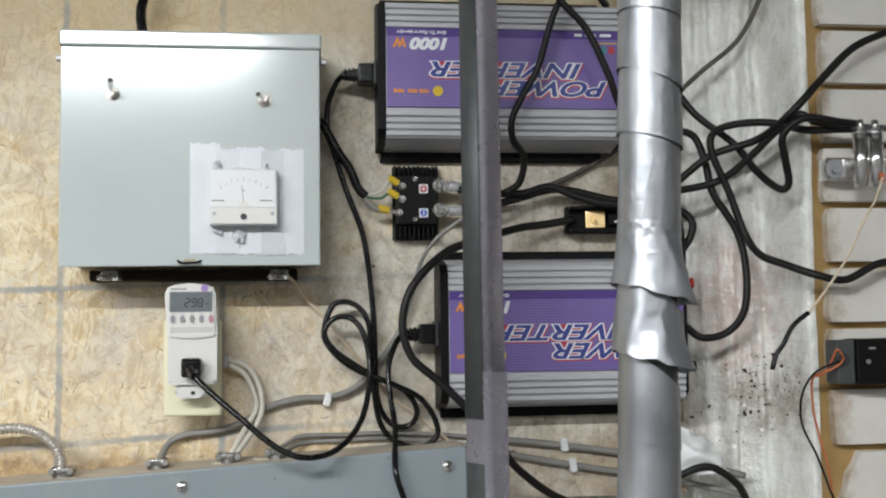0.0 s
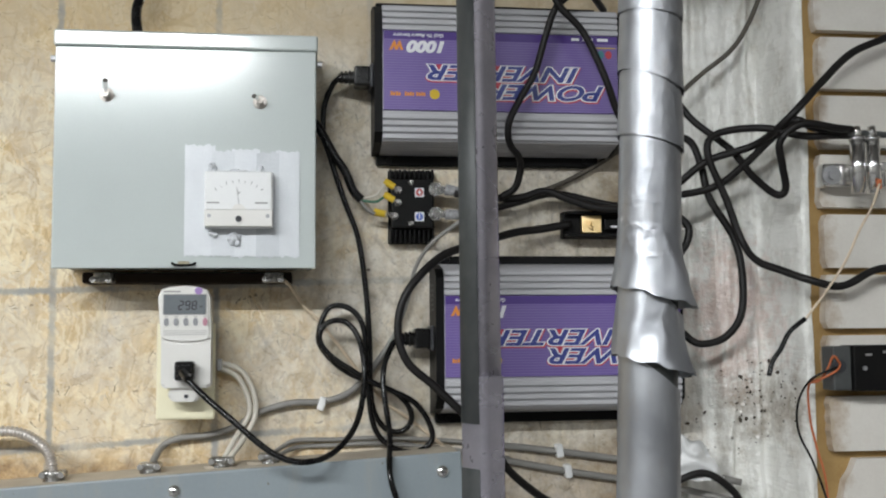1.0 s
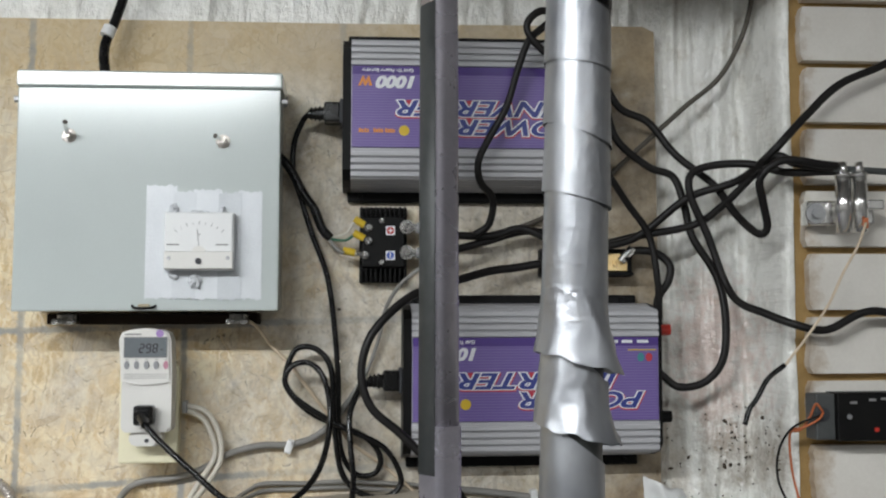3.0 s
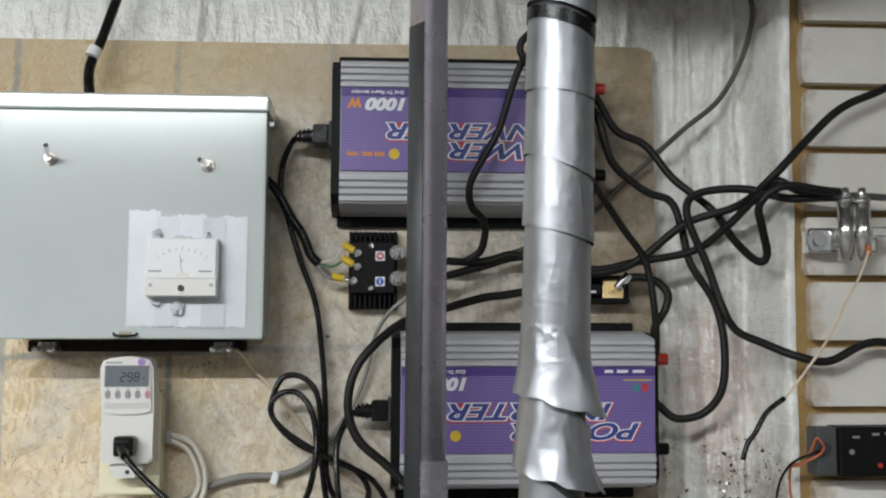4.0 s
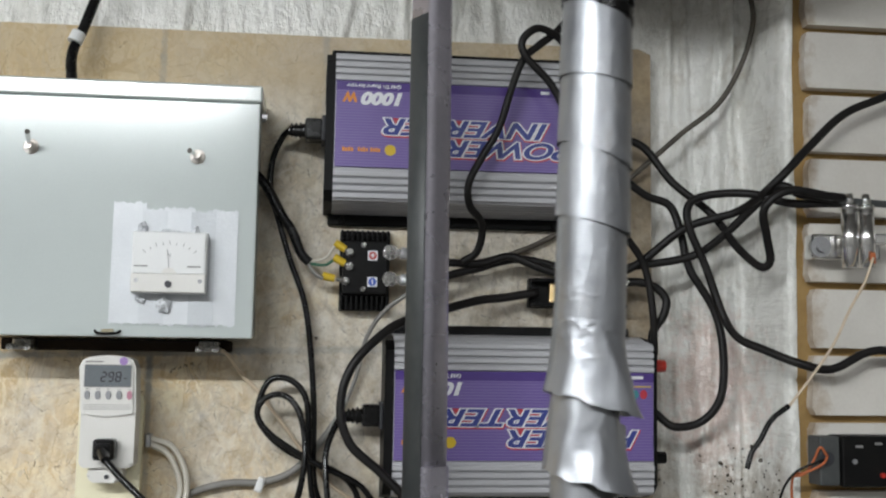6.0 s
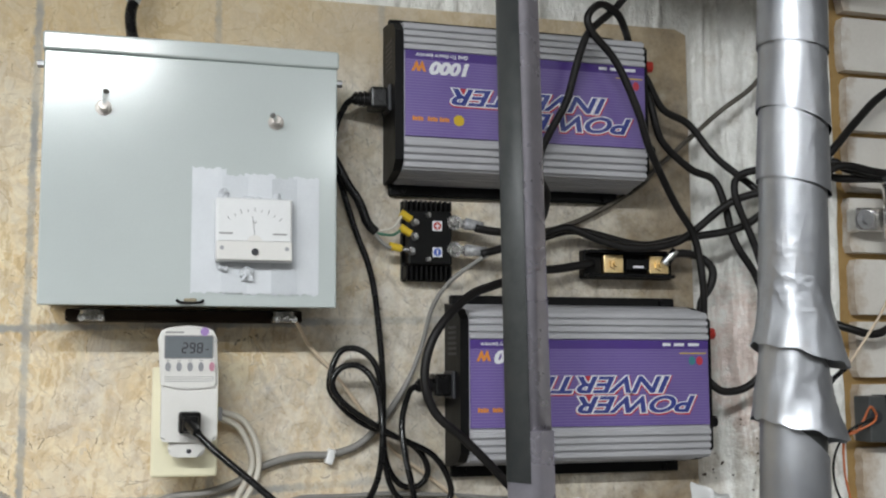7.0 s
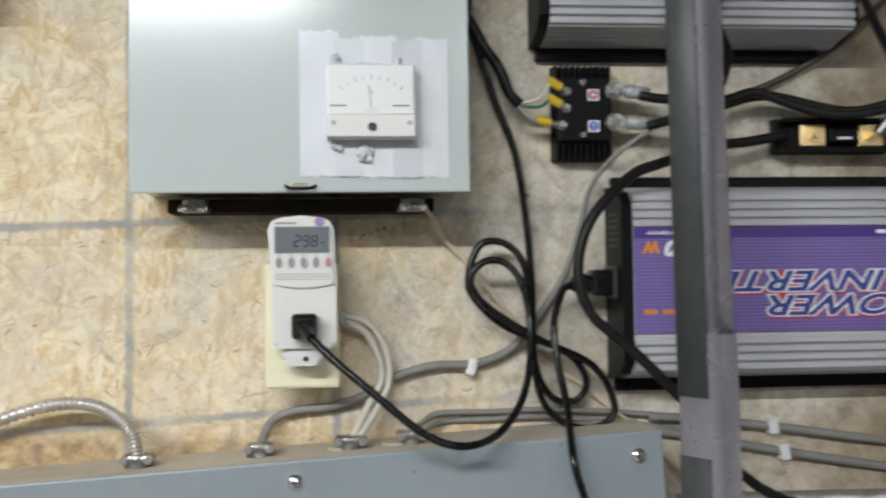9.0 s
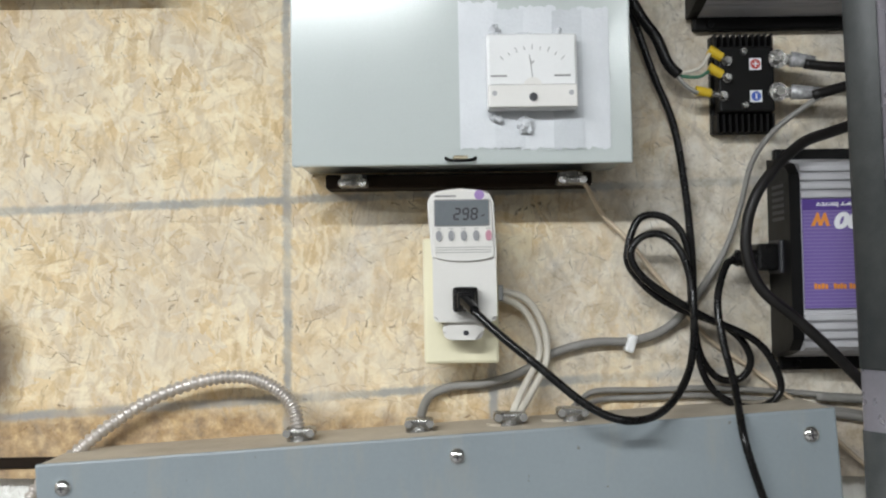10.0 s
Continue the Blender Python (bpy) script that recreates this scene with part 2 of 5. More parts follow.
    bumped(nt, p, calc(nt, "SUBTRACT", height, calc(nt, "MULTIPLY", slits, 0.6)), 0.35, 0.0013)
    return m


def film_sheet():
    m, nt, p = nodes_of("plastic_film")
    v = coords(nt)
    big, fine = noise_of(nt, v, 9.0, 6.0, 0.6), noise_of(nt, coords(nt, (1, 1, 0.55)), 48.0, 5.0, 0.6)
    col = ramp(nt, calc(nt, "MULTIPLY_ADD", big, 0.6, calc(nt, "MULTIPLY", fine, 0.4)), [(0.32, (0.68, 0.67, 0.615)), (0.5, (0.80, 0.79, 0.74)), (0.68, (0.88, 0.87, 0.83))])
    sx = nt.nodes.new("ShaderNodeSeparateXYZ")
    nt.links.new(v, sx.inputs[0])
    x, z = sx.outputs[0], sx.outputs[2]
    # dirt streaks along the fold beside the slatted panel, its dimness painted in too
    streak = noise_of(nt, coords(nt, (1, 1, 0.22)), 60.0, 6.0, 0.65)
    corner_dim = ramp(nt, calc(nt, "ADD", x, calc(nt, "MULTIPLY_ADD", big, 0.1, -0.05)), [(0.72, (0, 0, 0)), (0.80, (0.5, 0.5, 0.5)), (0.885, (0.6, 0.6, 0.6)), (0.91, (0.3, 0.3, 0.3))])
    col = mixed(nt, calc(nt, "MULTIPLY", corner_dim, ramp(nt, streak, [(0.5, (0, 0, 0)), (0.68, (0.6, 0.6, 0.6))])), col, (0.42, 0.39, 0.31))
    rust = calc(nt, "MULTIPLY", ramp(nt, noise_of(nt, v, 24.0, 5.0, 0.7), [(0.54, (0, 0, 0)), (0.72, (0.45, 0.45, 0.45))]), ramp(nt, x, [(0.35, (0.15, 0.15, 0.15)), (0.8, (1, 1, 1))]))
    col = mixed(nt, rust, col, (0.34, 0.27, 0.18))
    # faint reddish stain, and brown grime below it
    for ax, az, wx, wz, tone, much in ((0.855, 1.27, 300.0, 60.0, (0.62, 0.36, 0.29), 0.45), (0.875, 1.155, 420.0, 260.0, (0.22, 0.16, 0.10), 0.55), (0.80, 1.13, 900.0, 120.0, (0.40, 0.33, 0.24), 0.5)):
        dx, dz = calc(nt, "SUBTRACT", x, ax), calc(nt, "SUBTRACT", z, az)
        d = calc(nt, "ADD", calc(nt, "MULTIPLY", calc(nt, "MULTIPLY", dx, dx), wx), calc(nt, "MULTIPLY", calc(nt, "MULTIPLY", dz, dz), wz))
        d = calc(nt, "ADD", d, calc(nt, "MULTIPLY_ADD", noise_of(nt, v, 55.0, 6.0, 0.7), 3.0, -1.5))
        col = mixed(nt, ramp(nt, d, [(0.0, (much, much, much)), (0.8, (0, 0, 0))]), col, tone)
    nt.links.new(col, p.inputs["Base Color"])
    nt.links.new(ramp(nt, fine, [(0.3, (0.16, 0.16, 0.16)), (0.7, (0.4, 0.4, 0.4))]), p.inputs["Roughness"])
    p.inputs["Specular IOR Level"].default_value = 0.8
    # crinkles: sharp ridges, longer upright than across
    ridges = None
    for scale, turn in (((34, 1, 11), 0.12), ((60, 1, 26), -0.3), ((26, 1, 40), 0.8)):
        n = noise_of(nt, coords(nt, scale, turn), 1.0, 4.0, 0.6)
        r = calc(nt, "SUBTRACT", 1.0, calc(nt, "MULTIPLY", calc(nt, "ABSOLUTE", calc(nt, "SUBTRACT", n, 0.5)), 7.0))
        r = calc(nt, "MAXIMUM", r, 0.0)
        ridges = r if ridges is None else calc(nt, "MULTIPLY_ADD", r, 0.6, ridges)
    bumped(nt, p, calc(nt, "MULTIPLY_ADD", ridges, 0.8, fine), 0.5, 0.0035)
    return m


def printed_label():
    m, nt, p = nodes_of("purple_label")
    v = coords(nt)
    sx = nt.nodes.new("ShaderNodeSeparateXYZ")
    nt.links.new(v, sx.inputs[0])
    wave = calc(nt, "FRACT", calc(nt, "MULTIPLY", sx.outputs[2], 310.0))
    stripe = calc(nt, "GREATER_THAN", wave, 0.68)
    col = ramp(nt, noise_of(nt, v, 9.0), [(0.3, (0.125, 0.078, 0.28)), (0.7, (0.155, 0.10, 0.32))])
    col = mixed(nt, calc(nt, "MULTIPLY", stripe, 0.3), col, (0.36, 0.32, 0.50))
    nt.links.new(col, p.inputs["Base Color"])
    p.inputs["Roughness"].default_value = 0.42
    return m


def dusty_tape():
    m, nt, p = nodes_of("duct_tape_wrap")
    v = coords(nt)
    a, b = noise_of(nt, v, 20.0, 3.0, 0.5), noise_of(nt, coords(nt, (1, 1, 2)), 330.0, 2.0)
    col = ramp(nt, a, [(0.3, (0.28, 0.287, 0.305)), (0.7, (0.40, 0.407, 0.425))])
    dust = ramp(nt, noise_of(nt, coords(nt, (1, 1, 0.4)), 70.0, 6.0, 0.7), [(0.55, (0, 0, 0)), (0.72, (0.5, 0.5, 0.5))])
    nt.links.new(mixed(nt, dust, col, (0.30, 0.28, 0.26)), p.inputs["Base Color"])
    p.inputs["Metallic"].default_value = 0.78
    nt.links.new(ramp(nt, a, [(0.3, (0.35, 0.35, 0.35)), (0.7, (0.46, 0.46, 0.46))]), p.inputs["Roughness"])
    # creases run slantwise round the pipe
    crease = None
    for scale, turn in (((30, 30, 44), 0.5), ((55, 55, 24), -0.4)):
        n = noise_of(nt, coords(nt, scale, turn), 1.0, 2.0, 0.5)
        r = calc(nt, "MAXIMUM", calc(nt, "SUBTRACT", 1.0, calc(nt, "MULTIPLY", calc(nt, "ABSOLUTE", calc(nt, "SUBTRACT", n, 0.5)), 11.0)), 0.0)
        crease = r if crease is None else calc(nt, "ADD", crease, r)
    crease = calc(nt, "MULTIPLY", crease, ramp(nt, noise_of(nt, v, 15.0, 2.0, 0.5), [(0.45, (0, 0, 0)), (0.65, (1, 1, 1))]))
    bumped(nt, p, calc(nt, "ADD", calc(nt, "MULTIPLY_ADD", a, 0.7, calc(nt, "MULTIPLY", b, 0.05)), calc(nt, "MULTIPLY", crease, 0.22)), 0.3, 0.004)
    return m


OSB = strand_board()
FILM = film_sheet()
LABEL = printed_label()
TAPE = dusty_tape()
BOXGREY = paint("grey_enamel", (0.55, 0.592, 0.575), (0.50, 0.54, 0.525), 0.165, 0.05, 5.0, 500.0, 0.05, 0.0003, 0.012, spec=0.5)
PANELGREY = paint("blue_grey_enamel", (0.255, 0.29, 0.305), (0.215, 0.247, 0.265), 0.34, 0.0, 7.0, 300.0, 0.1, 0.0004)
panel_nodes = PANELGREY.node_tree
panel_shader = panel_nodes.nodes["Principled BSDF"]
# rusty specks and dusty runs down the enamel
runs = ramp(panel_nodes, noise_of(panel_nodes, coords(panel_nodes, (1, 1, 0.22)), 26.0, 6.0, 0.68), [(0.52, (0, 0, 0)), (0.74, (0.55, 0.55, 0.55))])
worn = mixed(panel_nodes, runs, panel_shader.inputs["Base Color"].links[0].from_socket, (0.33, 0.31, 0.26))
rusty = ramp(panel_nodes, noise_of(panel_nodes, coords(panel_nodes), 75.0, 3.0, 0.6), [(0.70, (0, 0, 0)), (0.75, (0.8, 0.8, 0.8))])
panel_nodes.links.new(mixed(panel_nodes, rusty, worn, (0.12, 0.085, 0.055)), panel_shader.inputs["Base Color"])
PANELDUST = paint("dusty_enamel", (0.52, 0.46, 0.37), (0.38, 0.33, 0.26), 0.8, 0.0, 18.0, 300.0, 0.2)
CLOTHTAPE = paint("pale_cloth_tape", (0.58, 0.60, 0.62), (0.48, 0.50, 0.52), 0.4, 0.1, 30.0, 350.0, 0.35, 0.0008)
tape_nodes = CLOTHTAPE.node_tree
tape_shader = tape_nodes.nodes["Principled BSDF"]
own = tape_nodes.nodes.new("ShaderNodeObjectInfo")
tape_nodes.links.new(mixed(tape_nodes, calc(tape_nodes, "MULTIPLY", own.outputs["Random"], 0.5), tape_shader.inputs["Base Color"].links[0].from_socket, (0.80, 0.81, 0.83)), tape_shader.inputs["Base Color"])
ALU = paint("ribbed_aluminium", (0.51, 0.505, 0.52), (0.42, 0.415, 0.43), 0.46, 0.15, 12.0, 300.0, 0.1, 0.0003, 0.1, 0.0, (0.2, 1, 1))
BLACK = paint("black_powder_coat", (0.004, 0.004, 0.0045), (0.008, 0.0075, 0.007), 0.46, 0.0, 30.0, 500.0, 0.15, spec=0.13)
RUBBER = paint("black_rubber", (0.004, 0.004, 0.0045), (0.009, 0.0085, 0.008), 0.27, 0.0, 40.0, 500.0, 0.12, 0.0003, spec=0.3)
CREAM = paint("cream_plastic", (0.80, 0.75, 0.54), (0.75, 0.70, 0.50), 0.4, 0.0, 12.0, 300.0, 0.05)
METERGREY = paint("off_white_plastic", (0.72, 0.70, 0.66), (0.67, 0.65, 0.61), 0.42, 0.0, 14.0, 400.0, 0.05)
WHITE = paint("white_plastic", (0.80, 0.80, 0.79), (0.74, 0.74, 0.73), 0.35, 0.0, 12.0, 300.0, 0.05)
GLASSY = paint("milky_plastic", (0.80, 0.78, 0.74), (0.76, 0.74, 0.70), 0.22, 0.0, 12.0, 300.0, 0.03)
LCD = paint("lcd_glass", (0.17, 0.185, 0.195), (0.14, 0.155, 0.165), 0.18, 0.0, 20.0, 300.0, 0.0)
INK = paint("dark_ink", (0.02, 0.02, 0.025), (0.03, 0.03, 0.035), 0.5, 0.0, 20.0, 300.0, 0.0)
GREYINK = paint("grey_ink", (0.30, 0.29, 0.28), None, 0.5, 0.0, 20.0, 300.0, 0.0)
CHROME = paint("bright_steel", (0.90, 0.89, 0.87), (0.80, 0.79, 0.77), 0.15, 0.97, 30.0, 300.0, 0.1)
ARMOUR = paint("dull_pale_zinc", (0.68, 0.63, 0.58), (0.42, 0.385, 0.35), 0.34, 0.55, 40.0, 300.0, 0.15)
ZINC = paint("zinc_steel", (0.42, 0.42, 0.42), (0.30, 0.30, 0.31), 0.42, 0.7, 40.0, 300.0, 0.15)
TARNISH = paint("tarnished_brass", (0.50, 0.44, 0.32), (0.22, 0.18, 0.11), 0.4, 0.7, 60.0, 300.0, 0.2)
BRASS = paint("brass", (0.86, 0.66, 0.36), (0.60, 0.42, 0.19), 0.34, 1.0, 40.0, 300.0, 0.1)
YELLOW = paint("yellow_vinyl", (0.72, 0.50, 0.03), (0.62, 0.42, 0.02), 0.4)
REDPL = paint("red_plastic", (0.55, 0.035, 0.02), (0.42, 0.03, 0.02), 0.35)
BLUEPL = paint("blue_ink", (0.05, 0.12, 0.5), (0.04, 0.09, 0.4), 0.4)
REDINK = paint("red_ink", (0.55, 0.04, 0.06), (0.45, 0.03, 0.05), 0.4)
NAVY = paint("navy_ink", (0.035, 0.05, 0.26), (0.03, 0.04, 0.2), 0.4)
DEEPV = paint("violet_ink", (0.07, 0.03, 0.22), (0.06, 0.025, 0.18), 0.4)
LIGHTINK = paint("white_ink", (0.82, 0.82, 0.84), (0.75, 0.75, 0.78), 0.4)
ORANGE = paint("orange_ink", (0.75, 0.27, 0.03), (0.65, 0.22, 0.03), 0.4)
TEALINK = paint("teal_ink", (0.05, 0.25, 0.28), None, 0.4)
GREYCABLE = paint("grey_sheath", (0.27, 0.26, 0.24), (0.20, 0.19, 0.175), 0.55, 0.0, 30.0, 300.0, 0.15)
BROWNCABLE = paint("brown_sheath", (0.10, 0.085, 0.065), (0.065, 0.055, 0.042), 0.5, 0.0, 30.0, 300.0, 0.15)
WHITECABLE = paint("white_sheath", (0.66, 0.62, 0.54), (0.55, 0.51, 0.43), 0.5, 0.0, 30.0, 300.0, 0.1)
BEIGE = paint("beige_wire", (0.70, 0.58, 0.43), (0.56, 0.45, 0.32), 0.55, 0.0, 30.0, 300.0, 0.1)
GREENWIRE = paint("green_wire", (0.05, 0.17, 0.10), None, 0.5)
ORANGEWIRE = paint("orange_wire", (0.60, 0.17, 0.06), None, 0.5)
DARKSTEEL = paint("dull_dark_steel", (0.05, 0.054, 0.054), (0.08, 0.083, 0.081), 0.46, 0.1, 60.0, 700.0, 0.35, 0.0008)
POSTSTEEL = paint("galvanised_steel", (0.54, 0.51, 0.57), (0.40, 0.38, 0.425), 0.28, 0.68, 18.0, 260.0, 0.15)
SLAT = paint("white_melamine", (0.76, 0.725, 0.665), (0.64, 0.60, 0.54), 0.5, 0.0, 9.0, 260.0, 0.1)
slat_nodes = SLAT.node_tree
slat_shader = slat_nodes.nodes["Principled BSDF"]
# brown water stains spread from the raw ends
slat_xyz = slat_nodes.nodes.new("ShaderNodeSeparateXYZ")
slat_nodes.links.new(coords(slat_nodes), slat_xyz.inputs[0])
stain = calc(slat_nodes, "ADD", calc(slat_nodes, "MULTIPLY", calc(slat_nodes, "SUBTRACT", slat_xyz.outputs[0], 0.935), 22.0), calc(slat_nodes, "MULTIPLY_ADD", noise_of(slat_nodes, coords(slat_nodes), 34.0, 6.0, 0.65), 1.8, -0.75))
slat_nodes.links.new(mixed(slat_nodes, ramp(slat_nodes, stain, [(0.0, (0.7, 0.7, 0.7)), (0.5, (0, 0, 0))]), slat_shader.inputs["Base Color"].links[0].from_socket, (0.36, 0.25, 0.14)), slat_shader.inputs["Base Color"])
MDF = paint("raw_fibreboard", (0.40, 0.26, 0.10), (0.28, 0.17, 0.06), 0.8, 0.0, 22.0, 300.0, 0.4, 0.001)
BAG = paint("grimy_brown_plastic", (0.22, 0.19, 0.16), (0.13, 0.11, 0.095), 0.4, 0.0, 14.0, 120.0, 0.5, 0.002)
WALL = paint("painted_wall", (0.20, 0.195, 0.185), (0.16, 0.155, 0.145), 0.8, 0.0, 3.0, 150.0, 0.2)
CEIL = paint("ceiling_paint", (0.26, 0.25, 0.24), (0.20, 0.195, 0.185), 0.85, 0.0, 3.0, 150.0, 0.2)
FLOOR = paint("concrete", (0.13, 0.125, 0.12), (0.09, 0.087, 0.085), 0.7, 0.0, 4.0, 90.0, 0.4, 0.001)
# dark brown for the strips that paint in shade below box and board
SHADEBROWN = paint("shade_brown", (0.022, 0.013, 0.008), (0.011, 0.007, 0.004), 0.85, spec=0.2)
FITTING = paint("dull_zinc_casting", (0.42, 0.41, 0.39), (0.16, 0.155, 0.145), 0.27, 0.9, 90.0, 400.0, 0.4, 0.001)
CABLEBLACK = paint("matt_black_sheath", (0.006, 0.0055, 0.0055), (0.014, 0.012, 0.011), 0.46, 0.0, 60.0, 500.0, 0.2, 0.0004, spec=0.3)
CRUMB = paint("dark_debris", (0.05, 0.038, 0.028), (0.10, 0.075, 0.05), 0.8)
SHRINK = paint("clear_sleeve", (0.66, 0.66, 0.67), (0.30, 0.30, 0.31), 0.14, 0.5, 150.0, 300.0, 0.6, 0.002)
PINK = paint("pink_rubber", (0.55, 0.25, 0.32), None, 0.5)
BUTTON = paint("grey_rubber", (0.30, 0.30, 0.31), None, 0.5)
VIOLET = paint("violet_print", (0.36, 0.22, 0.50), None, 0.5)


def glow(name, colour, strength):
    m, nt, p = nodes_of(name)
    p.inputs["Emission Color"].default_value, p.inputs["Emission Strength"].default_value = (*colour, 1), strength
    p.inputs["Base Color"].default_value = (0.8, 0.8, 0.8, 1)
    return m


TUBE = glow("lit_tube", (0.925, 0.965, 0.99), 8.0)


# ---- building blocks ----
LEANS = [False]


def leaned(me):
    """The wall and all that is fixed to it lean back a little towards the top."""
    if LEANS[0]:
        for v in me.vertices:
            back = 0.045 * (v.co.z - 1.2)
            grow = 1.0 + back / 1.24
            v.co = (0.25 + (v.co.x - 0.25) * grow, v.co.y + back, 1.27 + (v.co.z - 1.27) * grow)
    return me


def ship(name, bm, material, smooth=False):
    me = bpy.data.meshes.new(name)
    bmesh.ops.recalc_face_normals(bm, faces=bm.faces)
    bm.to_mesh(me)
    bm.free()
    leaned(me)
    me.materials.append(material)
    if smooth:
        for f in me.polygons:
            f.use_smooth = True
    return me


def base(name, at, label, category, group="", kind=""):
    e = new(name)
    e.empty_display_size = 0.02
    e.location = at
    return tagged(e, label, category, group, kind)


def part(name, bm, material, parent, label="", smooth=False):
    ob = new(name, ship(name, bm, material, smooth))
    ob.parent = parent
    if parent.parent is None:
        ob.matrix_parent_inverse = parent.matrix_basis.inverted()
    return tagged(ob, label)


def thing(name, bm, material, label, category, group="", kind="", smooth=False):
    return tagged(new(name, ship(name, bm, material, smooth)), label, category, group, kind)


def block(bm, lo, hi, bevel=0.0, seg=2):
    """An axis-aligned block between two corners, with rounded edges."""
    c = [(a + b) / 2 for a, b in zip(lo, hi)]
    s = [abs(b - a) for a, b in zip(lo, hi)]
    made = bmesh.ops.create_cube(bm, size=1.0, matrix=Matrix.Translation(c) @ Matrix.Diagonal((*s, 1)))
    if bevel:
        edges = list({e for v in made["verts"] for e in v.link_edges})
        made = bmesh.ops.bevel(bm, geom=edges, offset=min(bevel, min(s) * 0.45), segments=seg, profile=0.5, affect="EDGES")
    return made


def blocks(*specs, bevel=0.0):
    bm = bmesh.new()
    for lo, hi in specs:
        block(bm, lo, hi, bevel)
    return bm


def rod(bm, p0, p1, r, r2=None, seg=16):
    p0, p1 = Vector(p0), Vector(p1)
    d = p1 - p0
    m = Matrix.Translation((p0 + p1) / 2) @ d.to_track_quat("Z", "Y").to_matrix().to_4x4()
    bmesh.ops.create_cone(bm, cap_ends=True, segments=seg, radius1=r, radius2=r if r2 is None else r2, depth=d.length, matrix=m)
    return bm


def rods(*specs, seg=16):
    bm = bmesh.new()
    for p0, p1, r in specs:
        rod(bm, p0, p1, r, None, seg)
    return bm


def smooth_line(pts, per=6):
    pts = [Vector(p) for p in pts]
    ext = [pts[0] * 2 - pts[1]] + pts + [pts[-1] * 2 - pts[-2]]
    out = []
    for i in range(1, len(ext) - 2):
        a, b, c, d = ext[i - 1:i + 3]
        for k in range(per):
            t = k / per
            out.append(0.5 * (2 * b + (c - a) * t + (2 * a - 5 * b + 4 * c - d) * t * t + (3 * b - a - 3 * c + d) * t ** 3))
    out.append(pts[-1])
    return out


def sweep(bm, pts, radius, seg=8, per=6, flat=1.0, ripple=None):
    """A round cable along a smooth line; ripple(i) scales the radius ring by ring."""
    line = smooth_line(pts, per)
    side = None
    rings = []
    for i, p in enumerate(line):
        t = (line[min(i + 1, len(line) - 1)] - line[max(i - 1, 0)]).normalized()
        if side is None:
            side = t.cross(Vector((0, 1, 0)))
            side = side.normalized() if side.length > 1e-4 else Vector((1, 0, 0))
        side = (side - t * side.dot(t)).normalized()
        up = t.cross(side)
        r = radius * (ripple(i) if ripple else 1.0)
        rings.append([bm.verts.new(p + side * (math.cos(2 * math.pi * k / seg) * r) + up * (math.sin(2 * math.pi * k / seg) * r * flat)) for k in range(seg)])
    for a, b in zip(rings, rings[1:]):
        for k in range(seg):
            bm.faces.new((a[k], a[(k + 1) % seg], b[(k + 1) % seg], b[k]))
    bm.faces.new(rings[0])
    bm.faces.new(rings[-1])
    return bm


def cable(name, pts, radius, material, label, category="cable", group="", seg=8, per=6, taper=None):
    return thing(name, sweep(bmesh.new(), pts, radius, seg, per, 1.0, taper), material, label, category, group, "", True)


def prism(bm, outline, y0, y1):
    """An outline of (x, z) pulled from y0 to y1."""
    a = [bm.verts.new((x, y0, z)) for x, z in outline]
    b = [bm.verts.new((x, y1, z)) for x, z in outline]
    n = len(outline)
    bm.faces.new(a)
    bm.faces.new(b[::-1])
    for i in range(n):
        bm.faces.new((a[i], b[i], b[(i + 1) % n], a[(i + 1) % n]))
    return bm


def rounded(x0, z0, x1, z1, r, n=5, top=None):
    rt = r if top is None else top
    out = []
    for cx, cz, rr, a0 in ((x1 - rt, z1 - rt, rt, 0), (x0 + rt, z1 - rt, rt, 90), (x0 + r, z0 + r, r, 180), (x1 - r, z0 + r, r, 270)):
        for k in range(n + 1):
            a = radians(a0 + 90 * k / n)
            out.append((cx + rr * math.cos(a), cz + rr * math.sin(a)))
    return out


def disc(cx, cz, r, n=16, sx=1.0):
    return [(cx + r * sx * math.cos(2 * math.pi * k / n), cz + r * math.sin(2 * math.pi * k / n)) for k in range(n)]


def lettering(name, text, size, m, material, parent, label="", shear=0.0, offset=0.0, width=1.0):
    """Flat letters as a mesh, placed by the matrix m (letters in its xy plane)."""
    cu = bpy.data.curves.new(name, "FONT")
    cu.body, cu.size, cu.shear, cu.offset, cu.extrude, cu.align_x, cu.align_y = text, size, shear, offset, 0.0001, "CENTER", "CENTER"
    tmp = new(name, cu)
    bpy.context.view_layer.update()
    me = bpy.data.meshes.new_from_object(tmp.evaluated_get(bpy.context.evaluated_depsgraph_get()))
    bpy.data.objects.remove(tmp)
    bpy.data.curves.remove(cu)
    me.transform(m @ Matrix.Diagonal((width, 1, 1, 1)))
    leaned(me)
    me.materials.clear()
    me.materials.append(material)
    ob = new(name, me)
    ob.parent = parent
    if parent.parent is None:
        ob.matrix_parent_inverse = parent.matrix_basis.inverted()
    return tagged(ob, label)


def facing(x, y, z, upside=False):
    """Letters upright on a surface that faces the room; upside: turned over."""
    return pose(x, y, z, 90, 0, 0) @ pose(0, 0, 0, 0, 0, 180 if upside else 0)


# ---- the room ----
def slab(name, lo, hi, material, label):
    return thing(name, blocks((lo, hi)), material, label, name.split("_")[0], "", "structure")


